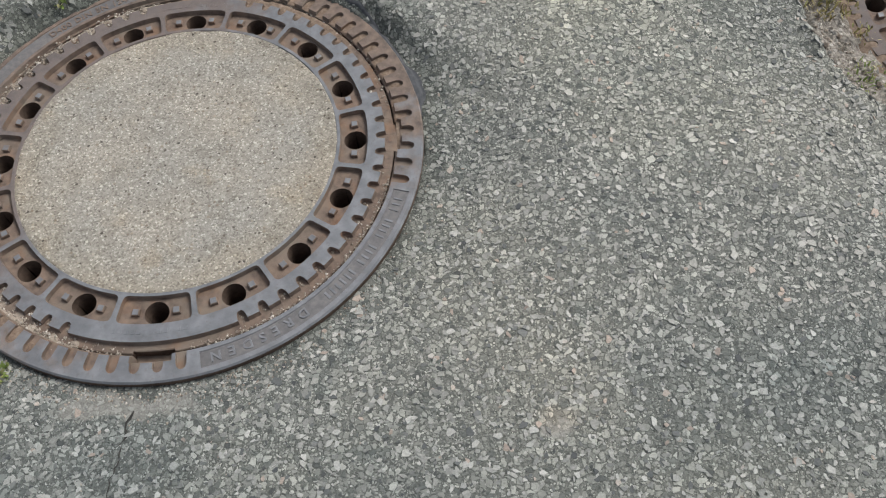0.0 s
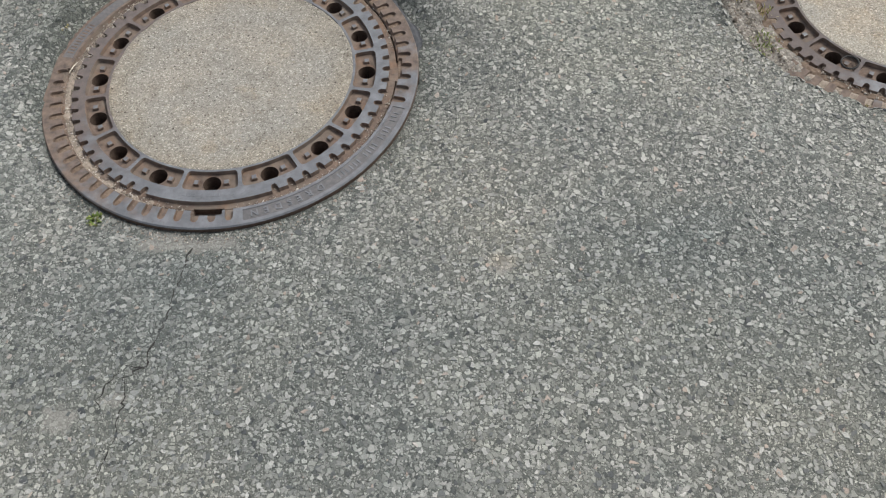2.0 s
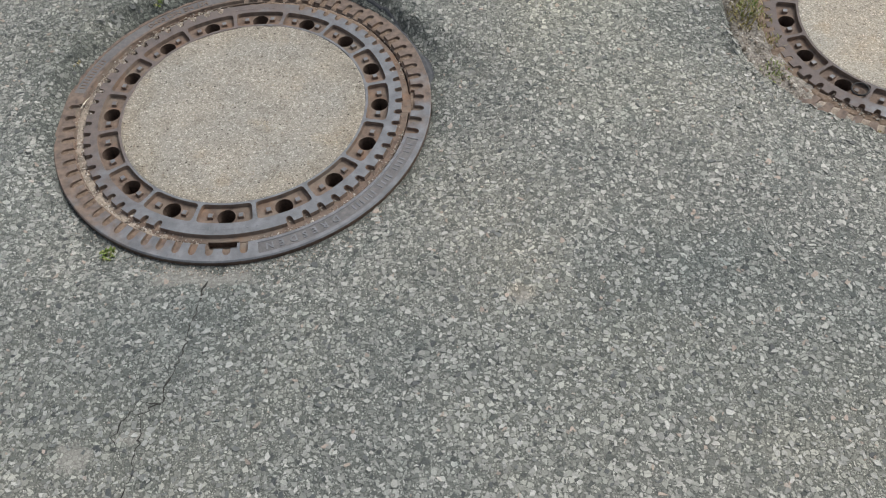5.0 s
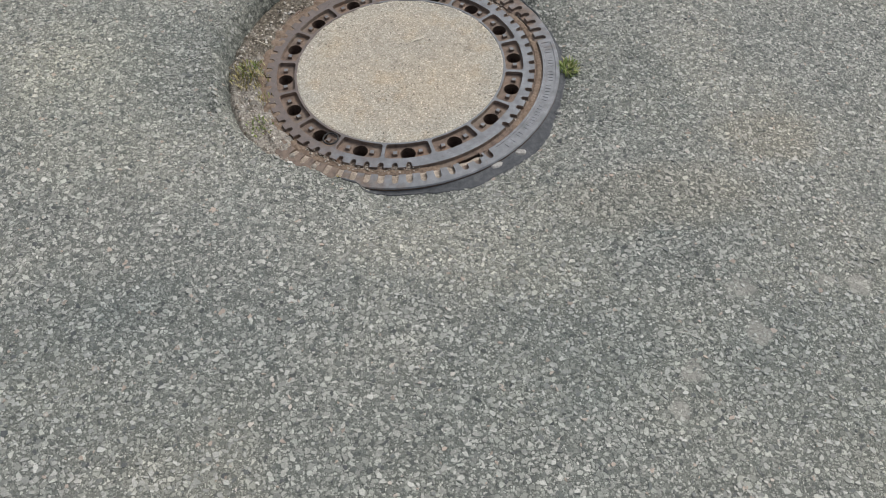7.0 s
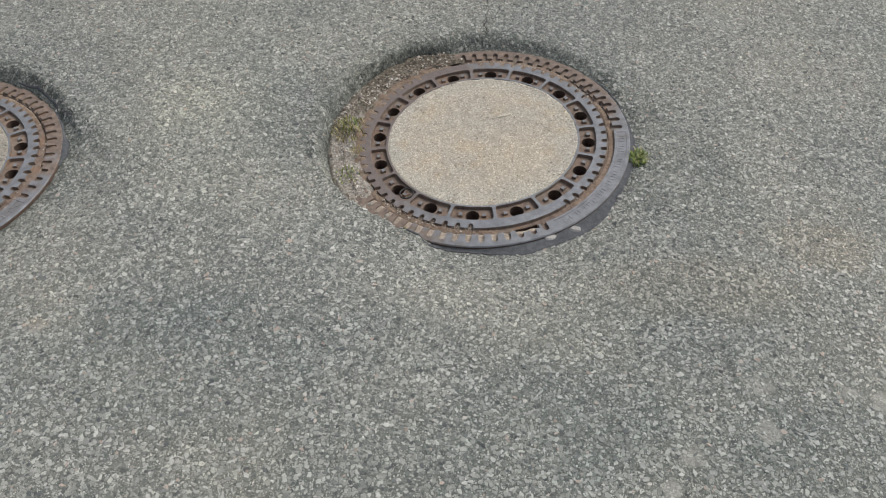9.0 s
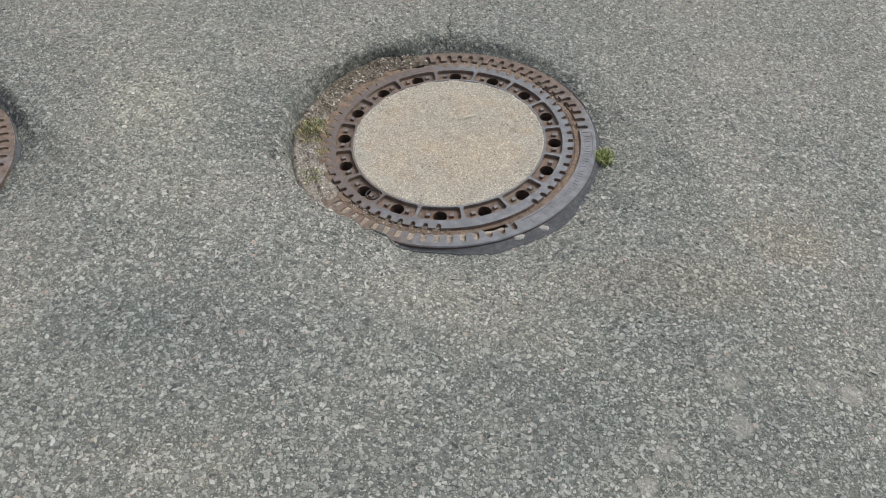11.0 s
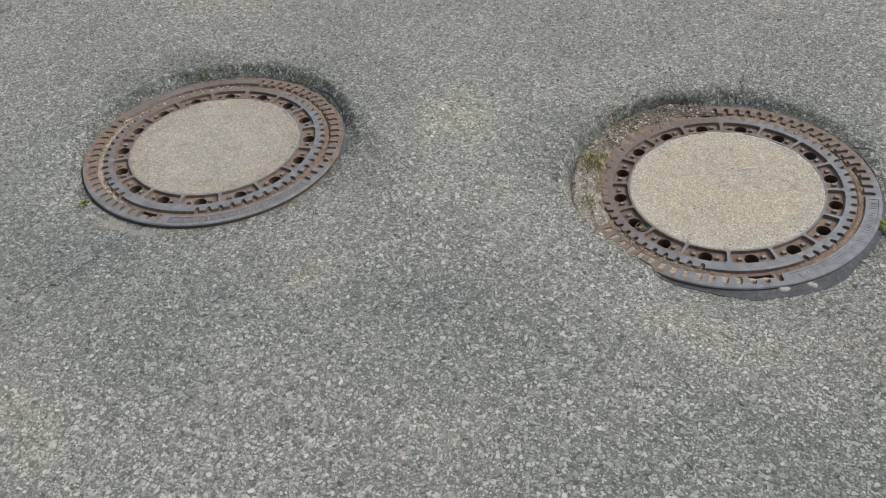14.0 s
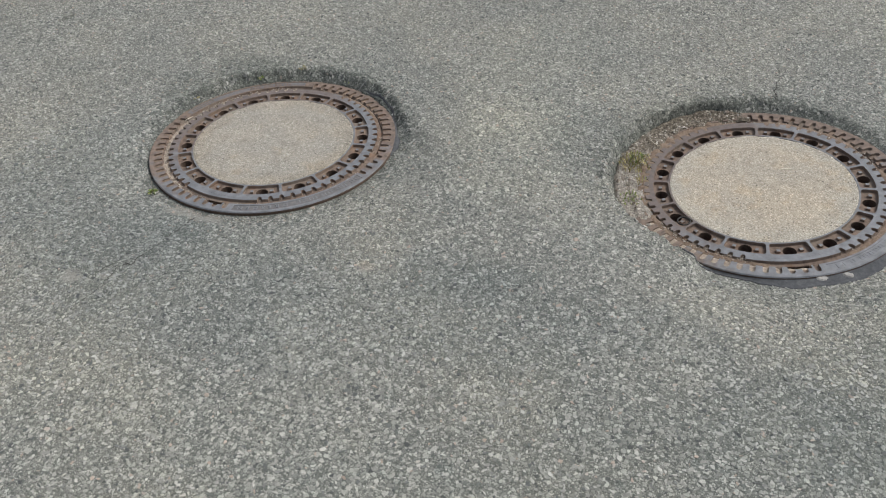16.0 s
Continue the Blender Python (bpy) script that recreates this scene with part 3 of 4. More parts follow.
def cover_mesh():
    us = set(np.round(np.linspace(-0.5, 0.5, 121), 5))
    for u in np.linspace(0, math.pi, 25):
        us.add(round(math.asin(HOLE_RAD / HOLE_R * math.cos(u)) / radians(22.5), 5))
    for q in (1.0, 0.9985, 0.995, 0.985, 0.97, 0.95):
        us |= {round(POCKET_HALF * q, 5), round(-POCKET_HALF * q, 5)}
    for j in (-0.5, -0.25, 0.0, 0.25, 0.5):
        for q in (1.0, 0.99, 0.96, 0.9):
            us |= {round(v, 5) for v in (j + 0.054 * q, j - 0.054 * q) if -0.5 <= v < 0.5}
    us = sorted(u for u in us if u < 0.49999)
    columns = []
    for k in range(16):
        for u in us:
            s = k + u
            q = abs(u) / POCKET_HALF
            inside = q < 0.99999
            half = 0.0218 * (1 - min(q, 1) ** 14) ** (1 / 6) if inside else 0.0
            dp = POCKET if half > 0.001 else 0.0
            mid = 0.2820
            pin, pout = mid - half, mid + half
            w = HOLE_R * u * radians(22.5)
            hole = math.sqrt(max(HOLE_RAD ** 2 - w * w, 0.0))
            hz = -0.10 if hole > 1e-4 else -dp
            hole = hole if hole > 1e-4 else 0.0
            hm = HOLE_R - 0.001 if inside else mid
            edge = min(0.001, half)
            rout = R_PLATE - notch_at(s)
            tab = 0.006 if round_gap(s, 4) < 0.195 or round_gap(s, 12) < 0.195 else (-0.004 if round_gap(s, 7.98) < 0.22 else 0.0)
            prof = [(R_IN - 0.002, -0.02), (R_IN, -0.0015), (R_IN + 0.001, 0), (pin, 0), (pin + edge, -dp), (hm - hole, -dp), (hm - hole, hz),
                    (hm + hole, hz), (hm + hole, -dp), (pout - edge, -dp), (pout, 0), (rout - 0.001, 0), (rout + 0.0005, -FLANGE + 0.001),
                    (R_COVER + tab - 0.0015, -FLANGE), (R_COVER + tab, -FLANGE - 0.0015), (R_COVER + tab, -0.026)]
            columns.append((s, prof))
    # 2: hole and outer walls, with their shade put into the colour
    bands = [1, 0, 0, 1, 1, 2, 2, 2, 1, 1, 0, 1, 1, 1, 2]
    return casting_mesh("ring_casting", columns, bands, {6})


SLOTS = [7.68 + 16 / 72 * i for i in range(21)] + [4.61 - 16 / 72 * i for i in range(23)]


def frame_mesh():
    marks = set(np.round(np.linspace(0, 16, 720, endpoint=False), 5))
    for c in SLOTS:
        for q in (1.0, 0.985, 0.93, 0.8, 0.6, 0.35):
            marks |= {round((c + 0.052 * q) % 16, 5), round((c - 0.052 * q) % 16, 5)}
    for v in (3.8, 3.801, 4.2, 4.201, 7.77, 7.771, 8.19, 8.191, 11.8, 11.801, 12.2, 12.201, 15.75, 15.751, 0.2, 0.201,
              4.75, 4.751, 7.50, 7.501, 12.42, 12.421, 15.45, 15.451):
        marks.add(v)
    columns = []
    for s in sorted(marks):
        recess = 0.0
        if round_gap(s, 4.0) <= 0.2005 or round_gap(s, 12.0) <= 0.2005:
            recess = 0.0065
        if round_gap(s, 7.98) <= 0.21:
            recess = 0.0105
        rin = 0.3475 + recess
        rs = rin + 0.0035
        for c in SLOTS:
            q = round_gap(s, c) / 0.052
            if q < 1:
                rs = max(rs, 0.3665 + 0.0105 * math.sqrt(1 - q * q))
        text = 4.7505 <= s <= 7.5005 or 12.4205 <= s <= 15.4505
        pa, pb, dpan = (0.3575, 0.3825, 0.0014) if text else (0.385, 0.385, 0.0)
        ee = 0.0007 if text else 0.0
        prof = [(0.337, -0.09), (0.337, -0.028), (rin, -0.027), (rin, -0.0085), (rin + 0.001, -0.0075), (rs - 0.0008, -0.0075), (rs + 0.0008, 0), (pa, 0), (pa + ee, -dpan), (pb - ee, -dpan),
                (pb, 0), (0.3895, 0), (0.392, -0.003), (0.3935, -0.10)]
        columns.append((s, prof))
    # 2: seat and outer side walls, in the shade-darkened iron
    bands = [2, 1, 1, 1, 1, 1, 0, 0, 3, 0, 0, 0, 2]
    return casting_mesh("frame_ring", columns, bands, set())


def infill_mesh(mat, seed):
    """The concrete disc: slightly dished, with a rough edge."""
    verts, faces, n = [(0, 0, -0.0025)], [], 160
    rings = [0.03, 0.07, 0.11, 0.15, 0.185, 0.215, 0.235, 0.247, 0.2525, 0.2548]
    for k, r in enumerate(rings):
        for i in range(n):
            a = 2 * math.pi * i / n
            x, y = r * math.cos(a), r * math.sin(a)
            z = -0.0025 + 0.0012 * noise.noise((x * 12, y * 12, seed)) + 0.0006 * noise.noise((x * 60, y * 60, seed)) + 0.002 * (r / 0.2548) ** 4
            if k >= len(rings) - 2:              # crumbs of cement run over the iron lip here and there
                ragged = noise.noise((x * 24, y * 24, seed + 3)) + 0.5 * noise.noise((x * 70, y * 70, seed + 3))
                last = k == len(rings) - 1
                f = (0.2582 if last else r - 0.0008 + 0.0034 * ragged) / r
                x, y, z = x * f, y * f, -0.003 if last else 0.0009 if ragged > -0.1 else -0.001
            verts.append((x, y, z))
    faces += [(0, 1 + i, 1 + (i + 1) % n) for i in range(n)]
    for k in range(len(rings) - 1):
        for i in range(n):
            a, b = 1 + k * n + i, 1 + k * n + (i + 1) % n
            faces.append((a, a + n, b + n, b))
    me = mesh_of("concrete_infill", verts, faces, [mat], smooth=True)
    return me


def stud_mesh():
    """A small square stud cast in the pocket, with worn edges."""
    h, t, z = 0.0052, 0.0043, 0.0068
    verts = [(-h, -h, 0), (h, -h, 0), (h, h, 0), (-h, h, 0), (-h, -h, z - 0.0008), (h, -h, z - 0.0008), (h, h, z - 0.0008), (-h, h, z - 0.0008),
             (-t, -t, z), (t, -t, z), (t, t, z), (-t, t, z)]
    faces = [(8, 9, 10, 11)] + [(i, (i + 1) % 4, 4 + (i + 1) % 4, 4 + i) for i in range(4)] + [(4 + i, 4 + (i + 1) % 4, 8 + (i + 1) % 4, 8 + i) for i in range(4)]
    return mesh_of("stud", verts, faces, [IRON_RUST, IRON_WORN], [1] + [0] * 8)


def curved_text(name, text, r, s_mid, size, depth, z, spacing):
    """Raised letters that run clockwise round the casting, their heads outwards."""
    cu = bpy.data.curves.new(name, "FONT")
    cu.body, cu.size, cu.extrude, cu.align_x, cu.resolution_u = text, size, depth, "CENTER", 3
    cu.space_character, cu.offset = spacing, 0.0004
    tmp = new(name, cu)
    bpy.context.view_layer.update()
    me = bpy.data.meshes.new_from_object(tmp.evaluated_get(bpy.context.evaluated_depsgraph_get()))
    bpy.data.objects.remove(tmp)
    for v in me.vertices:
        a = turn_of(s_mid) - v.co.x / (r + size * 0.35)
        rad = r + v.co.y
        v.co = (rad * math.cos(a), rad * math.sin(a), z + v.co.z)
    me.materials.clear()
    me.materials.append(IRON_WORN)
    return me


def bar_mesh(name, spans, r0, r1, z0, z1, mat=None):
    """Worn-down lettering: a row of low bars; spans are (start, end) in sixteenths."""
    verts, faces = [], []
    for s0, s1 in spans:
        b = len(verts)
        for z in (z0, z1):
            for s, r in ((s0, r0), (s1, r0), (s1, r1), (s0, r1)):
                verts.append((r * math.cos(turn_of(s)), r * math.sin(turn_of(s)), z))
        faces += [(b + 4, b + 7, b + 6, b + 5)] + [(b + i, b + 4 + i, b + 4 + (i + 1) % 4, b + (i + 1) % 4) for i in range(4)]
    return mesh_of(name, verts, faces, [mat or IRON_WORN])


COVER_ME, FRAME_ME, STUD_ME = cover_mesh(), frame_mesh(), stud_mesh()
FRAME_RUBBED_ME = FRAME_ME.copy()                # on this one the lettering panel is rubbed as bright as the rim
FRAME_RUBBED_ME.materials[3] = IRON_WORN
rng_letters = random.Random(4)


def letter_spans(a, b, pitch=0.105, fill=0.62):
    out, s = [], a
    while s + pitch < b:
        if rng_letters.random() < 0.88:
            out.append((s, s + pitch * fill * rng_letters.uniform(0.75, 1.1)))
        s += pitch
    return out


MAKER_ME = bar_mesh("worn_lettering", letter_spans(4.85, 6.25, 0.068, 0.36) + letter_spans(12.52, 13.2, 0.06, 0.36), 0.3635, 0.3765, -0.0016, -0.0004)
CITY_BARS_ME = bar_mesh("worn_city_lettering", letter_spans(6.3, 7.42, 0.068, 0.36), 0.3635, 0.3765, -0.0016, -0.0005)
PLATE_ME = bar_mesh("plate_lettering", letter_spans(15.45, 16.4, 0.075) + letter_spans(7.45, 8.5, 0.075), 0.3135, 0.3195, -0.0005, 0.0006)
CITY_ME = curved_text("city_lettering", "DRESDEN", 0.3632, 6.9, 0.0200, 0.0010, -0.0010, 2.0)
NORM_ME = curved_text("norm_lettering", "D400 DIN EN 124", 0.3635, 14.58, 0.0175, 0.0009, -0.0010, 1.12)


def build_manhole(c, concrete, label, seed):
    m = plate_matrix(c)
    manhole = new("manhole")
    manhole.matrix_world = m
    tagged(manhole, label, "manhole", "manholes in the road")
    frame_ob = part("frame", FRAME_ME if seed == 1.0 else FRAME_RUBBED_ME, manhole, "cast iron frame ring with ribbed rim")
    if seed == 1.0:
        part("city_lettering", CITY_ME, frame_ob, "raised cast letters on the rim")
    else:
        tagged(part("worn_city_lettering", CITY_BARS_ME, frame_ob, "worn illegible cast letters"), kind="stuff")
    part("norm_lettering", NORM_ME, frame_ob, "raised cast letters on the rim")
    tagged(part("worn_lettering", MAKER_ME, frame_ob, "worn illegible cast letters"), kind="stuff")
    cover = part("cover", COVER_ME, manhole, "cast iron ring with sixteen vent holes")
    part("concrete_infill", infill_mesh(concrete, seed), cover, "sandy concrete disc")
    tagged(part("plate_lettering", PLATE_ME, cover, "small worn cast letters"), kind="stuff")
    for k in range(16):
        for side in (-1, 1):
            s = k + side * 0.262
            ob = part("stud", STUD_ME, cover)
            a = turn_of(s)
            ob.location, ob.rotation_euler = (0.2835 * math.cos(a), 0.2835 * math.sin(a), -POCKET - 0.0002), (0, 0, a)
    # the shaft below
    verts, faces, n = [], [], 48
    for z in (-0.07, -1.6):
        verts += [(c["x"] + 0.375 * math.cos(2 * math.pi * i / n), c["y"] + 0.375 * math.sin(2 * math.pi * i / n), z) for i in range(n)]
    faces = [(i, (i + 1) % n, n + (i + 1) % n, n + i) for i in range(n)] + [tuple(range(2 * n - 1, n - 1, -1))]
    tagged(new("shaft_wall", mesh_of("shaft_wall", verts, faces, [PIT])), "dark concrete shaft below the cover", "shaft", kind="structure")
    return m


MAT_A = build_manhole(COVER_A, CONCRETE_GREY, "round worn iron manhole with grey concrete infill sunk in asphalt", 1.0)
MAT_B = build_manhole(COVER_B, CONCRETE_BEIGE, "tilted iron manhole with beige concrete infill in crumbling mortar", 2.0)


# ---------------------------------------------------------------- fillings round the second frame
def plane_z(c, x, y):
    return c["z"] + c["nx"] * (x - c["x"]) + c["ny"] * (y - c["y"])


def sector_mesh(name, c, phi0, phi1, inner, outer, height, mat, steps=120, rings=14):
    """A strip round a manhole: inner and outer give radii at an angle, height(x, y, t, end) the surface."""
    verts, faces = [], []
    for i in range(steps + 1):
        phi = phi0 + (phi1 - phi0) * i / steps
        end = min(1.0, min(i, steps - i) / (steps * 0.12))
        r0, r1 = inner(phi), outer(phi)
        for k in range(rings + 1):
            t = k / rings
            r = r0 + (r1 - r0) * t
            x, y = c["x"] + r * math.cos(radians(phi)), c["y"] + r * math.sin(radians(phi))
            verts.append((x, y, height(x, y, t, end, phi)))
    m = rings + 1
    for i in range(steps):
        for k in range(rings):
            a = i * m + k
            faces.append((a, a + 1, a + m + 1, a + m))
    return mesh_of(name, verts, faces, [mat], smooth=True)


def mortar_height(x, y, t, end, phi):
    base = plane_z(COVER_B, x, y)
    rough = 0.005 * noise.noise((x * 26, y * 26, 1.0)) + 0.004 * noise.noise((x * 70, y * 70, 2.0)) + 0.0015 * noise.noise((x * 160, y * 160, 2.0))
    lift = -0.004 + 0.010 * smooth01(t * 3.0) + 0.005 * smooth01((t - 0.5) / 0.3) - 0.012 * smooth01((t - 0.78) / 0.12) - 0.011 * smooth01(((phi % 360) - 205) / 22)
    return base + lift + rough - 0.012 * (1 - end) * smooth01(t * 2)


mortar = new("mortar_fill", sector_mesh("mortar_fill", COVER_B, 100, 250, lambda p: 0.343 - 0.009 * near(p, 185, 28, 16) + 0.004 * noise.noise((p * 0.2, 0, 0)),
                                        lambda p: rim_radius(1, p) + 0.014, mortar_height, MORTAR))
tagged(mortar, "crumbled sandy mortar and dirt over the frame edge", "mortar")


def tar_outer(phi):
    return 0.398 + 0.027 * near(phi, -62, 8, 24) + 0.006 * near(phi, -95, 16, 14) + 0.010 * near(phi, -25, 20, 20) + 0.007 * noise.noise((phi * 0.11, 4.0, 0)) + 0.006 * noise.noise((phi * 0.5, 4.0, 0)) + 0.003 * noise.noise((phi * 1.3, 7.0, 0))


def tar_height(x, y, t, end, phi):
    top = plane_z(COVER_B, x, y) - 0.007
    ground = road_height(x, y) + 0.002
    rho = math.hypot(x - COVER_B["x"], y - COVER_B["y"])
    e, drop, _ = edge_of(1, phi)
    ground = max(ground, e - drop + 0.001)
    s = smooth01(t * 1.5)
    return top * (1 - s) * end + ground * (1 - (1 - s) * end) + 0.0015 * noise.noise((x * 40, y * 40, 9.0)) - 0.004 * smooth01((t - 0.85) / 0.15)


bitumen = new("bitumen_seal", sector_mesh("bitumen_seal", COVER_B, -118, 40, lambda p: 0.3905, tar_outer, tar_height, TAR))
tagged(bitumen, "smooth dark bitumen smeared along the manhole frame", "bitumen")

bitumen2 = new("bitumen_seal", sector_mesh("bitumen_seal", COVER_A, 5, 72, lambda p: 0.3905,
                                           lambda p: 0.397 + 0.009 * near(p, 50, 7, 9) + 0.011 * near(p, 15, 2, 6) + 0.004 * noise.noise((p * 0.4, 2.0, 0)),
                                           lambda x, y, t, end, phi: road_height(x, y) * (t > 0.5) + (edge_of(0, phi)[0] - 0.004) * (t <= 0.5) + 0.003 - 0.006 * (1 - end), TAR, 60, 6))
tagged(bitumen2, "dark bitumen bead along the sunken manhole frame", "bitumen")


def scrap(x, y, size, seed):
    """A flat crust of mortar."""
    verts, faces, n = [], [], 18
    z = road_height(x, y)
    e, drop, _ = edge_of(1, math.degrees(math.atan2(y - COVER_B["y"], x - COVER_B["x"])))
    z = max(z, e - drop) + 0.002
    verts.append((x, y, z + 0.005))
    for f, dz in ((0.6, 0.0045), (1.0, -0.001)):
        for i in range(n):
            a = 2 * math.pi * i / n
            r = size * f * (1 + 0.45 * noise.noise((math.cos(a) * 1.5, math.sin(a) * 1.5, seed)))
            verts.append((x + r * math.cos(a), y + 0.6 * r * math.sin(a), z + dz + 0.002 * noise.noise((i * 0.9, f * 9, seed))))
    faces += [(0, 1 + i, 1 + (i + 1) % n) for i in range(n)]
    faces += [(1 + i, 1 + n + i, 1 + n + (i + 1) % n, 1 + (i + 1) % n) for i in range(n)]
    return tagged(new("mortar_scrap", mesh_of("mortar_scrap", verts, faces, [SCRAP])), "pale flat mortar crust stuck on bitumen", "mortar")


scrap(1.258, 1.066, 0.017, 1.0)
scrap(1.196, 1.040, 0.020, 2.0)
scrap(1.372, 1.172, 0.009, 3.0)


# ---------------------------------------------------------------- dirt packed in the castings
def packed_dirt(m, s0, s1, r0, r1, z, mat, label, seed):
    """A strip of trodden dirt that fills the joint and the scallops from s0 to s1."""
    verts, faces, rings = [], [], 8
    steps = int((s1 - s0) * 40)
    for i in range(steps + 1):
        s = s0 + (s1 - s0) * i / steps
        end = smooth01(min(i, steps - i) / (steps * 0.22))
        a = turn_of(s)
        for k in range(rings + 1):
            t = k / rings
            r = r0 + (r1 - r0) * t + 0.0015 * noise.noise((s * 5, t * 3, seed))
            x, y = r * math.cos(a), r * math.sin(a)
            lump = 0.0034 * noise.noise((x * 45, y * 45, seed)) + 0.0018 * noise.noise((x * 160, y * 160, seed))
            edge = min(1.0, 4 * min(t, 1 - t) + 0.35)
            zz = z * 1.0 + lump - (1 - end) * (0.011 + z) - 0.0015 * (1 - edge)
            verts.append(tuple(m @ Vector((x, y, zz))))
    n = rings + 1
    for i in range(steps):
        for k in range(rings):
            a = i * n + k
            faces.append((a, a + n, a + n + 1, a + 1))
    return tagged(new("packed_dirt", mesh_of("packed_dirt", verts, faces, [mat], smooth=True)), label, "dirt", "dirt in the castings")


packed_dirt(MAT_A, 8.8, 13.2, 0.3335, 0.3510, -0.0088, SANDY, "pale sand packed in the manhole joint", 1.0)
packed_dirt(MAT_A, 12.4, 15.9, 0.3300, 0.3450, -0.0088, SANDY, "pale sand along the scalloped cover edge", 2.0)
packed_dirt(MAT_A, 15.6, 18.6, 0.3225, 0.3445, -0.0055, DIRT, "brown dirt packed in the scalloped cover edge", 3.0)
packed_dirt(MAT_B, 11.0, 16.6, 0.3140, 0.3600, -0.0012, DIRT, "brown dirt trodden over the cover edge", 4.0)
packed_dirt(MAT_B, 16.2, 19.2, 0.3165, 0.3460, -0.0022, DIRT, "brown dirt trodden over the cover edge", 5.0)
packed_dirt(MAT_B, 8.2, 11.6, 0.3330, 0.3500, -0.0045, DIRT, "brown dirt trodden over the cover edge", 7.0)
packed_dirt(MAT_B, 7.7, 12.0, 0.3495, 0.3770, -0.0046, SANDY, "pale mortar dirt lodged in the ribbed rim", 8.0)
packed_dirt(MAT_A, 8.8, 12.3, 0.3505, 0.3770, -0.0052, DIRT, "brown dirt lodged in the ribbed rim", 9.0)
packed_dirt(MAT_A, 15.7, 20.5, 0.3495, 0.3770, -0.0056, DIRT, "brown dirt lodged in the ribbed rim", 10.0)
packed_dirt(MAT_B, 3.4, 7.2, 0.3360, 0.3500, -0.0065, DIRT, "gritty brown dirt in the manhole joint", 6.0)


# ---------------------------------------------------------------- cracks
def crack(points, width, seed):
    rnd = random.Random(seed)
    line = []
    for (x0, y0), (x1, y1) in zip(points, points[1:]):
        n = max(2, int(math.hypot(x1 - x0, y1 - y0) / 0.006))
        for i in range(n):
            t = i / n
            line.append((x0 + (x1 - x0) * t + rnd.gauss(0, 0.0026), y0 + (y1 - y0) * t + rnd.gauss(0, 0.0018)))
    verts, faces = [], []
    for i, (x, y) in enumerate(line):
        ax, ay = line[max(i - 1, 0)]
        bx, by = line[min(i + 1, len(line) - 1)]
        d = math.hypot(bx - ax, by - ay) or 1
        w = width * rnd.uniform(0.3, 1.2) * min(1, (len(line) - i) / 8) * max(0.25, min(1.0, 0.65 + 1.4 * noise.noise((x * 22, y * 22, seed * 3.1))))
        ox, oy = -(by - ay) / d * w, (bx - ax) / d * w
        for sx, lift in ((1, 0.0006), (0, 0.0004), (-1, 0.0006)):
            verts.append((x + ox * sx, y + oy * sx, road_height(x + ox * sx, y + oy * sx) + lift))
    for i in range(len(line) - 1):
        a = i * 3
        faces += [(a, a + 3, a + 4, a + 1), (a + 1, a + 4, a + 5, a + 2)]
    return tagged(new("crack_joint", mesh_of("crack_joint", verts, faces, [CRACK])), "thin jagged dark strip for a crack or joint in the asphalt", "crack", kind="structure")


for line, wide, start in CRACKS:
    crack(line, wide, start)


# ---------------------------------------------------------------- grit, weeds and litter
def pebbles(name, label, spots, seed):
    """spots: (x, y, z, size) of each grain; a squat octahedron with uneven corners."""
    rnd = random.Random(seed)
    verts, faces = [], []
    for x, y, z, size in spots:
        b = len(verts)
        a = rnd.uniform(0, 6.28)
        for k in range(4):
            r = size * rnd.uniform(0.7, 1.25)
            verts.append((x + r * math.cos(a + k * 1.571), y + r * math.sin(a + k * 1.571), z + size * rnd.uniform(0.1, 0.4)))
        verts += [(x, y, z + size * rnd.uniform(0.7, 1.0)), (x, y, z - size * 0.4)]
        for k in range(4):
            faces += [(b + k, b + (k + 1) % 4, b + 4), (b + (k + 1) % 4, b + k, b + 5)]
    return tagged(new(name, mesh_of(name, verts, faces, [GRIT])), label, "grit", kind="stuff")


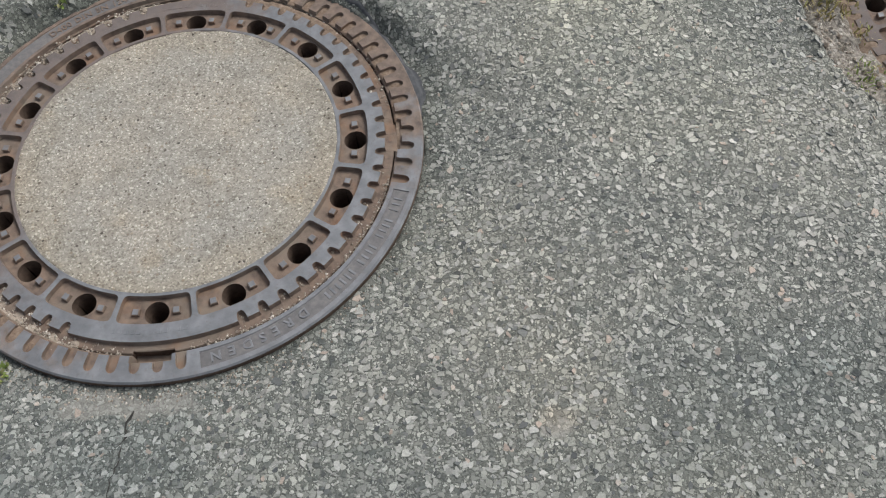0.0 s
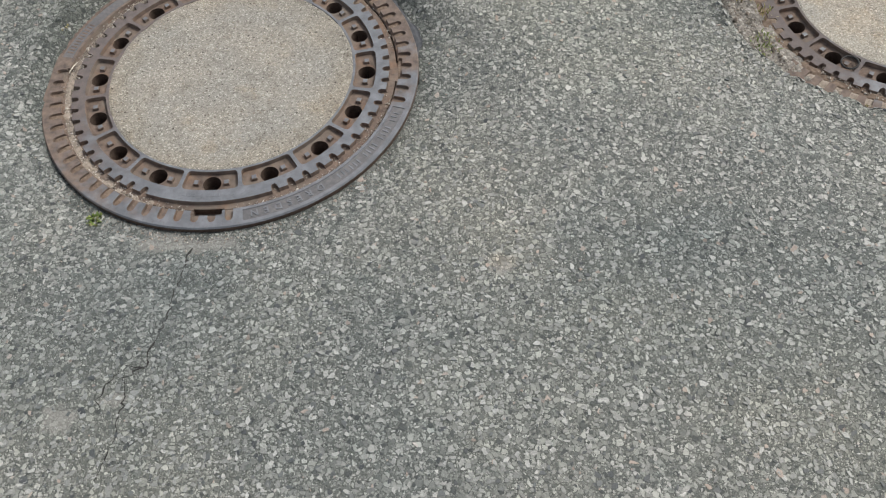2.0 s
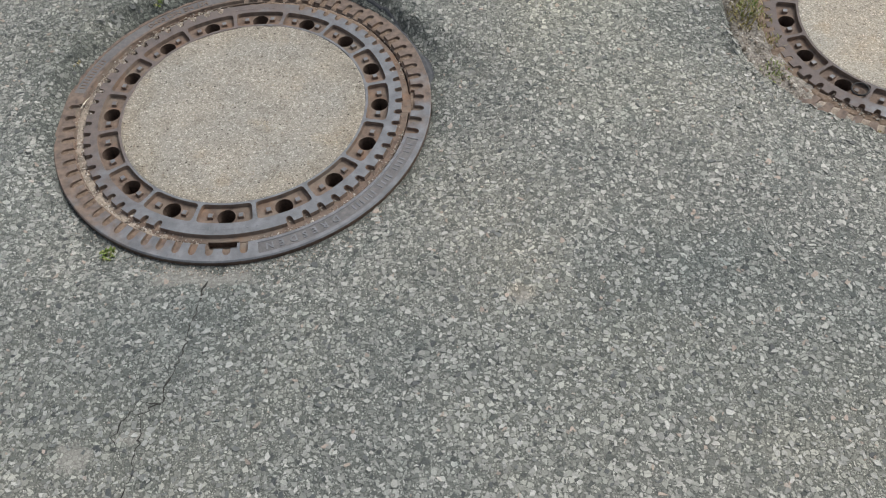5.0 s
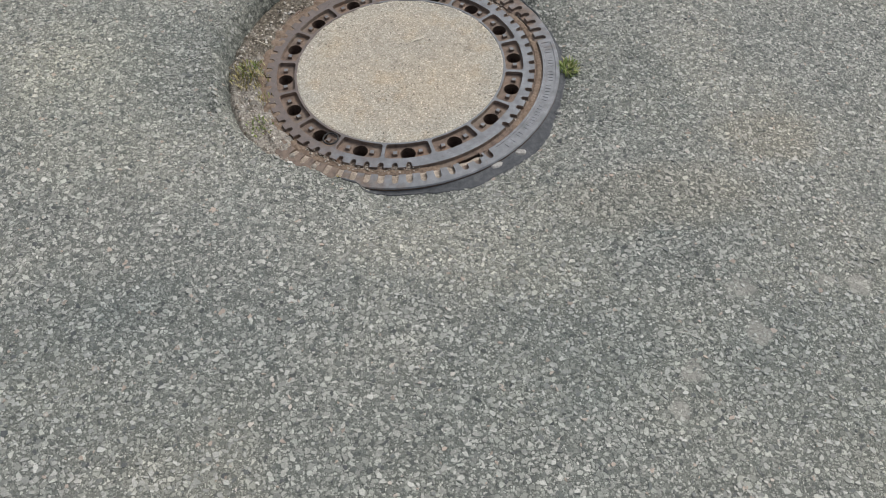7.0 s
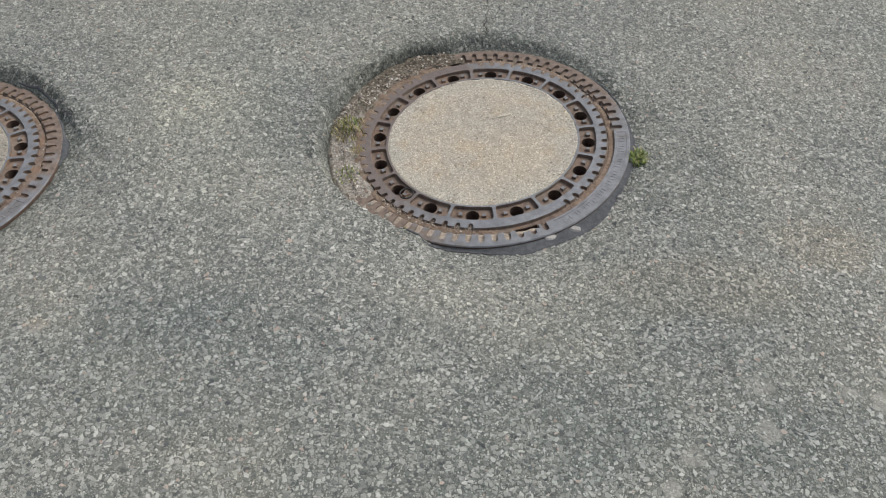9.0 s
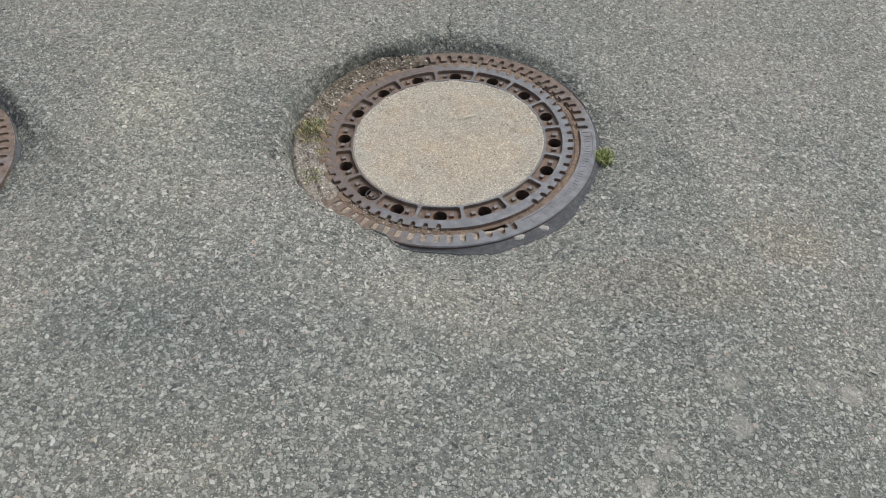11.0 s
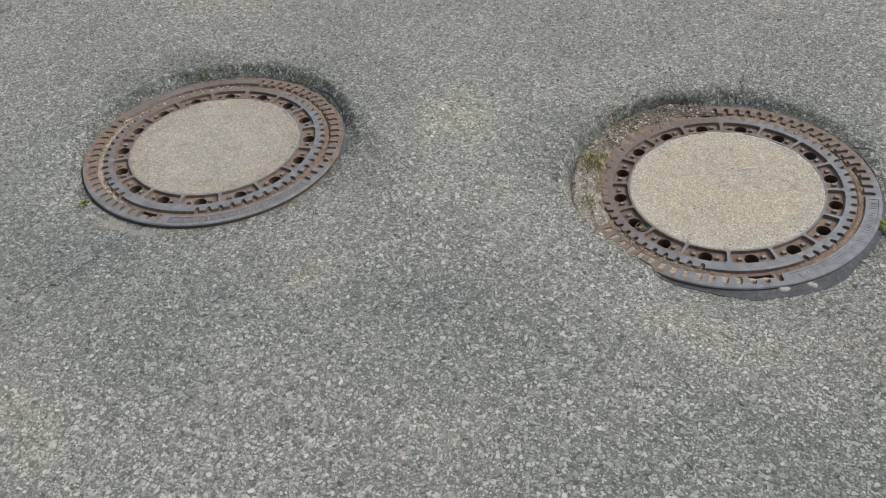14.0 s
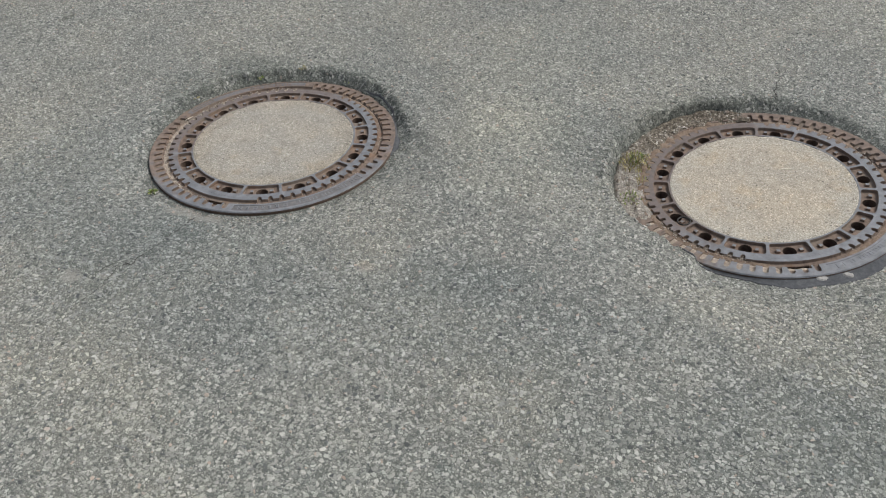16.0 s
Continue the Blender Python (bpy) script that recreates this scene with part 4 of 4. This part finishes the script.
def gap_grit():
    rnd = random.Random(11)
    spots = []

    def add(m, s, r, z, size):
        p = m @ Vector((r * math.cos(turn_of(s)), r * math.sin(turn_of(s)), z))
        spots.append((p.x, p.y, p.z, size))

    for m, ranges in ((MAT_A, ((8.3, 13.2, 1500, 0.0075), (13.2, 15.6, 420, 0.006), (4.6, 7.6, 380, 0.004), (0.0, 3.5, 160, 0.004))),
                      (MAT_B, ((9.0, 12.4, 650, 0.006), (13.2, 16.2, 260, 0.005), (0.2, 4.0, 300, 0.006)))):
        for s0, s1, n, wide in ranges:
            for _ in range(n):
                s = rnd.uniform(s0, s1)
                if m is MAT_A and s0 > 8 and rnd.random() > 0.25 + 0.75 * near(s * 22.5, 10.8 * 22.5, 25, 40):
                    continue
                add(m, s, 0.3455 + rnd.gauss(0, wide), -FLANGE + rnd.uniform(-0.001, 0.0015), rnd.uniform(0.0008, 0.0026))
    for m, s0, s1, n in ((MAT_A, 0, 16, 260), (MAT_B, 0, 16, 220)):
        for _ in range(n):                       # grains caught in the scallops and pockets
            s = round(rnd.uniform(s0, s1) * 4) / 4 + rnd.gauss(0, 0.015)
            if notch_at(s) > 0.008:
                add(m, s, 0.324 + rnd.gauss(0, 0.004), -FLANGE + 0.001, rnd.uniform(0.001, 0.0028))
    for m, s0, s1, n in ((MAT_A, 12.0, 15.3, 420), (MAT_B, 0.2, 3.6, 260), (MAT_B, 8.8, 11.0, 160)):
        for _ in range(n):                       # crumbs of mortar on the cover's edge
            add(m, rnd.uniform(s0, s1), 0.333 + rnd.gauss(0, 0.007), -0.0035, rnd.uniform(0.001, 0.003) * (1.5 if rnd.random() < 0.08 else 1))
    pebbles("grit", "pale sand and grit packed in the frame joint", spots, 3)


gap_grit()


def mortar_rubble():
    rnd = random.Random(23)
    spots = []
    for _ in range(900):
        phi, t = rnd.uniform(108, 226), rnd.random()
        r = 0.345 + (rim_radius(1, phi) + 0.008 - 0.345) * t
        x, y = COVER_B["x"] + r * math.cos(radians(phi)), COVER_B["y"] + r * math.sin(radians(phi))
        spots.append((x, y, mortar_height(x, y, t, 1.0, phi), rnd.uniform(0.001, 0.0042) * (1.6 if rnd.random() < 0.07 else 1)))
    pebbles("rubble", "loose mortar crumbs and small pebbles on dirt", spots, 5)
    spots = []
    for _ in range(420):                          # loose grains along the front of the first frame
        phi = rnd.gauss(-85, 35)
        r = 0.397 + abs(rnd.gauss(0, 0.018))
        x, y = COVER_A["x"] + r * math.cos(radians(phi)), COVER_A["y"] + r * math.sin(radians(phi))
        spots.append((x, y, road_height(x, y), rnd.uniform(0.0009, 0.0024)))
    pebbles("sand_grains", "loose sand grains beside the manhole frame", spots, 6)


mortar_rubble()


def weed(x, y, z, spread, height, count, mat, label, seed, round_leaf=False):
    rnd = random.Random(seed)
    verts, faces = [], []
    for _ in range(count):
        a, d = rnd.uniform(0, 6.283), spread * math.sqrt(rnd.random())
        bx, by = x + d * math.cos(a), y + d * math.sin(a) * 1.15
        lean = rnd.uniform(0, 6.283)
        h = height * rnd.uniform(0.3, 1.0) * (1 - 0.5 * d / spread)
        out = h * rnd.uniform(0.3, 1.1)
        w = rnd.uniform(0.0008, 0.002) * (2.2 if round_leaf else 1)
        sx, sy = -math.sin(lean) * w, math.cos(lean) * w
        b = len(verts)
        for t, ww in ((0, 0.6), (0.45, 1.0), (0.8, 0.8), (1.0, 0.08)):
            px, py, pz = bx + math.cos(lean) * out * t, by + math.sin(lean) * out * t, z - 0.002 + h * (t - 0.35 * t * t) * 1.4
            verts += [(px + sx * ww, py + sy * ww, pz), (px - sx * ww, py - sy * ww, pz)]
        faces += [(b + 2 * i, b + 2 * i + 2, b + 2 * i + 3, b + 2 * i + 1) for i in range(3)]
    return tagged(new("weed", mesh_of("weed", verts, faces, [mat])), label, "weed", "weeds in the joints")


def mz(x, y):
    phi = math.degrees(math.atan2(y - COVER_B["y"], x - COVER_B["x"]))
    return mortar_height(x, y, 0.7, 1.0, phi)


weed(0.660, 1.425, mz(0.660, 1.425), 0.050, 0.024, 190, MOSS, "dry yellow-green moss tuft on crumbled mortar", 1)
weed(0.662, 1.44, mz(0.662, 1.44), 0.028, 0.03, 60, GRASS, "small green weed in dry moss on mortar", 2)
weed(0.678, 1.252, mz(0.678, 1.252), 0.034, 0.016, 80, GRASS, "thin green weed at the broken asphalt edge", 3)
weed(0.694, 1.335, mz(0.694, 1.335), 0.022, 0.014, 50, MOSS, "dry moss scrap on crumbled mortar", 9)
weed(1.430, 1.312, road_height(1.44, 1.31), 0.026, 0.030, 210, GRASS, "bright green weed tuft beside the iron frame", 4)
weed(0.846, 1.052, mz(0.846, 1.052), 0.018, 0.012, 70, MOSS, "yellow moss scrap on the frame rim", 5)
weed(-0.668, 0.815, road_height(-0.668, 0.81), 0.014, 0.014, 60, GRASS, "tiny green weed beside the manhole frame", 6, True)
weed(-0.690, 1.50, road_height(-0.695, 1.505), 0.011, 0.012, 24, GRASS, "tiny green weed at the sunken asphalt edge", 7, True)

weed(-0.565, 1.585, road_height(-0.565, 1.585), 0.014, 0.010, 40, MOSS, "dry moss scrap along the sunken asphalt edge", 12)
weed(-0.385, 1.572, road_height(-0.385, 1.572), 0.010, 0.008, 20, GRASS, "tiny green weed along the sunken asphalt edge", 13)
weed(-0.840, 1.315, road_height(-0.840, 1.315), 0.012, 0.009, 30, MOSS, "dry moss scrap along the sunken asphalt edge", 14)


def straw(a, b, thick, label, category="twig", mat=STRAW):
    """A dry stalk from a to b, bent and tapered."""
    a, b = Vector(a), Vector(b)
    d = (b - a).normalized()
    u = d.orthogonal().normalized()
    v = d.cross(u)
    verts, faces = [], []
    for i, (t, w) in enumerate(((0, 0.5), (0.3, 1), (0.65, 0.9), (1, 0.35))):
        c = a.lerp(b, t) + Vector((0, 0, 0.0015 * math.sin(t * 3.1))) + u * 0.0012 * math.sin(t * 6)
        for k in range(6):
            q = c + (u * math.cos(k * 1.047) + v * math.sin(k * 1.047)) * thick * w
            verts.append(tuple(q))
    for i in range(3):
        for k in range(6):
            faces.append((i * 6 + k, i * 6 + (k + 1) % 6, i * 6 + 6 + (k + 1) % 6, i * 6 + 6 + k))
    faces += [tuple(range(5, -1, -1)), tuple(range(18, 24))]
    return tagged(new("straw", mesh_of("straw", verts, faces, [mat])), label, category)


def on_b(x, y, lift=0.0):
    return (x, y, plane_z(COVER_B, x, y) + lift)


def on_a(x, y, lift=0.0):
    return (x, y, plane_z(COVER_A, x, y) + lift)


straw(on_b(1.064, 1.475, 0.0012), on_b(1.100, 1.487, 0.002), 0.0018, "short pale straw lying on the concrete disc")
straw((0.674, 1.552, mz(0.674, 1.552) + 0.004), (0.709, 1.525, mz(0.709, 1.525) + 0.004), 0.001, "pale dry stalk lying on the mortar")
straw(on_a(-0.806, 1.190, -0.002), on_a(-0.794, 1.220, 0.0), 0.0013, "pale dry stalk lying in the frame joint")


def ring_thing():
    bm = bmesh.new()
    m, n, R, r = 28, 8, 0.0172, 0.0021
    vs = [[bm.verts.new(((R + r * math.cos(2 * math.pi * j / n)) * math.cos(2 * math.pi * i / m), (R + r * math.cos(2 * math.pi * j / n)) * math.sin(2 * math.pi * i / m),
                         r * math.sin(2 * math.pi * j / n))) for j in range(n)] for i in range(m)]
    for i in range(m):
        for j in range(n):
            bm.faces.new((vs[i][j], vs[(i + 1) % m][j], vs[(i + 1) % m][(j + 1) % n], vs[i][(j + 1) % n]))
    me = bpy.data.meshes.new("wire_ring")
    bm.to_mesh(me)
    bm.free()
    me.materials.append(RUBBER)
    ob = tagged(new("wire_ring", me), "small dark wire ring lying on the cover", "ring")
    ob.matrix_world = plate_matrix(COVER_B) @ Matrix.Translation((0.2825 * math.cos(turn_of(10.69)), 0.2825 * math.sin(turn_of(10.69)), 0.0012))
    return ob


ring_thing()


# ---------------------------------------------------------------- granite edging of the road
def sett_mesh(name, lx, ly, lz, seed, mat):
    bm = bmesh.new()
    bmesh.ops.create_cube(bm, size=1.0)
    bmesh.ops.scale(bm, vec=(lx, ly, lz), verts=bm.verts)
    bmesh.ops.bevel(bm, geom=bm.edges[:], offset=0.008, segments=2, affect="EDGES")
    bmesh.ops.translate(bm, vec=(0, 0, -lz / 2), verts=bm.verts)
    for v in bm.verts:
        v.co += Vector((noise.noise((v.co.x * 30, v.co.y * 30, seed)), noise.noise((v.co.x * 30, v.co.y * 30, seed + 5)), noise.noise((v.co.x * 40, v.co.y * 40, seed + 9)))) * 0.003
    me = bpy.data.meshes.new(name)
    bm.to_mesh(me)
    bm.free()
    me.materials.append(mat)
    return me


kerb = tagged(new("kerb"), "row of pink and grey granite setts along the road", "kerb", kind="structure")
kerb.location = (0, -0.2665, 0.0)
# dark strip laid along the setts for the shadowed gap there
crack([(2.0, -0.187), (0.25, -0.187), (-0.1, -0.185), (-0.3, -0.188), (-0.6, -0.186), (-2.8, -0.187)], 0.008, 7)
SETTS = [(sett_mesh("granite_sett", 0.165, 0.155, 0.14, k * 3.0, mt), 0.165, text) for k in range(3)
         for mt, text in ((GRANITE_PINK, "pinkish granite sett"), (GRANITE_GREY, "grey granite sett"))]
rnd_sett = random.Random(8)
for i in range(-14, 14):
    me, length, text = SETTS[(2 * rnd_sett.randrange(3)) + (0 if i == -1 else 1 if i == 0 else rnd_sett.randrange(2))]
    ob = part("granite_sett", me, kerb, text)
    ob.location = (-0.325 + (i + 0.5) * 0.177, rnd_sett.uniform(-0.003, 0.003), rnd_sett.uniform(0.006, 0.010))
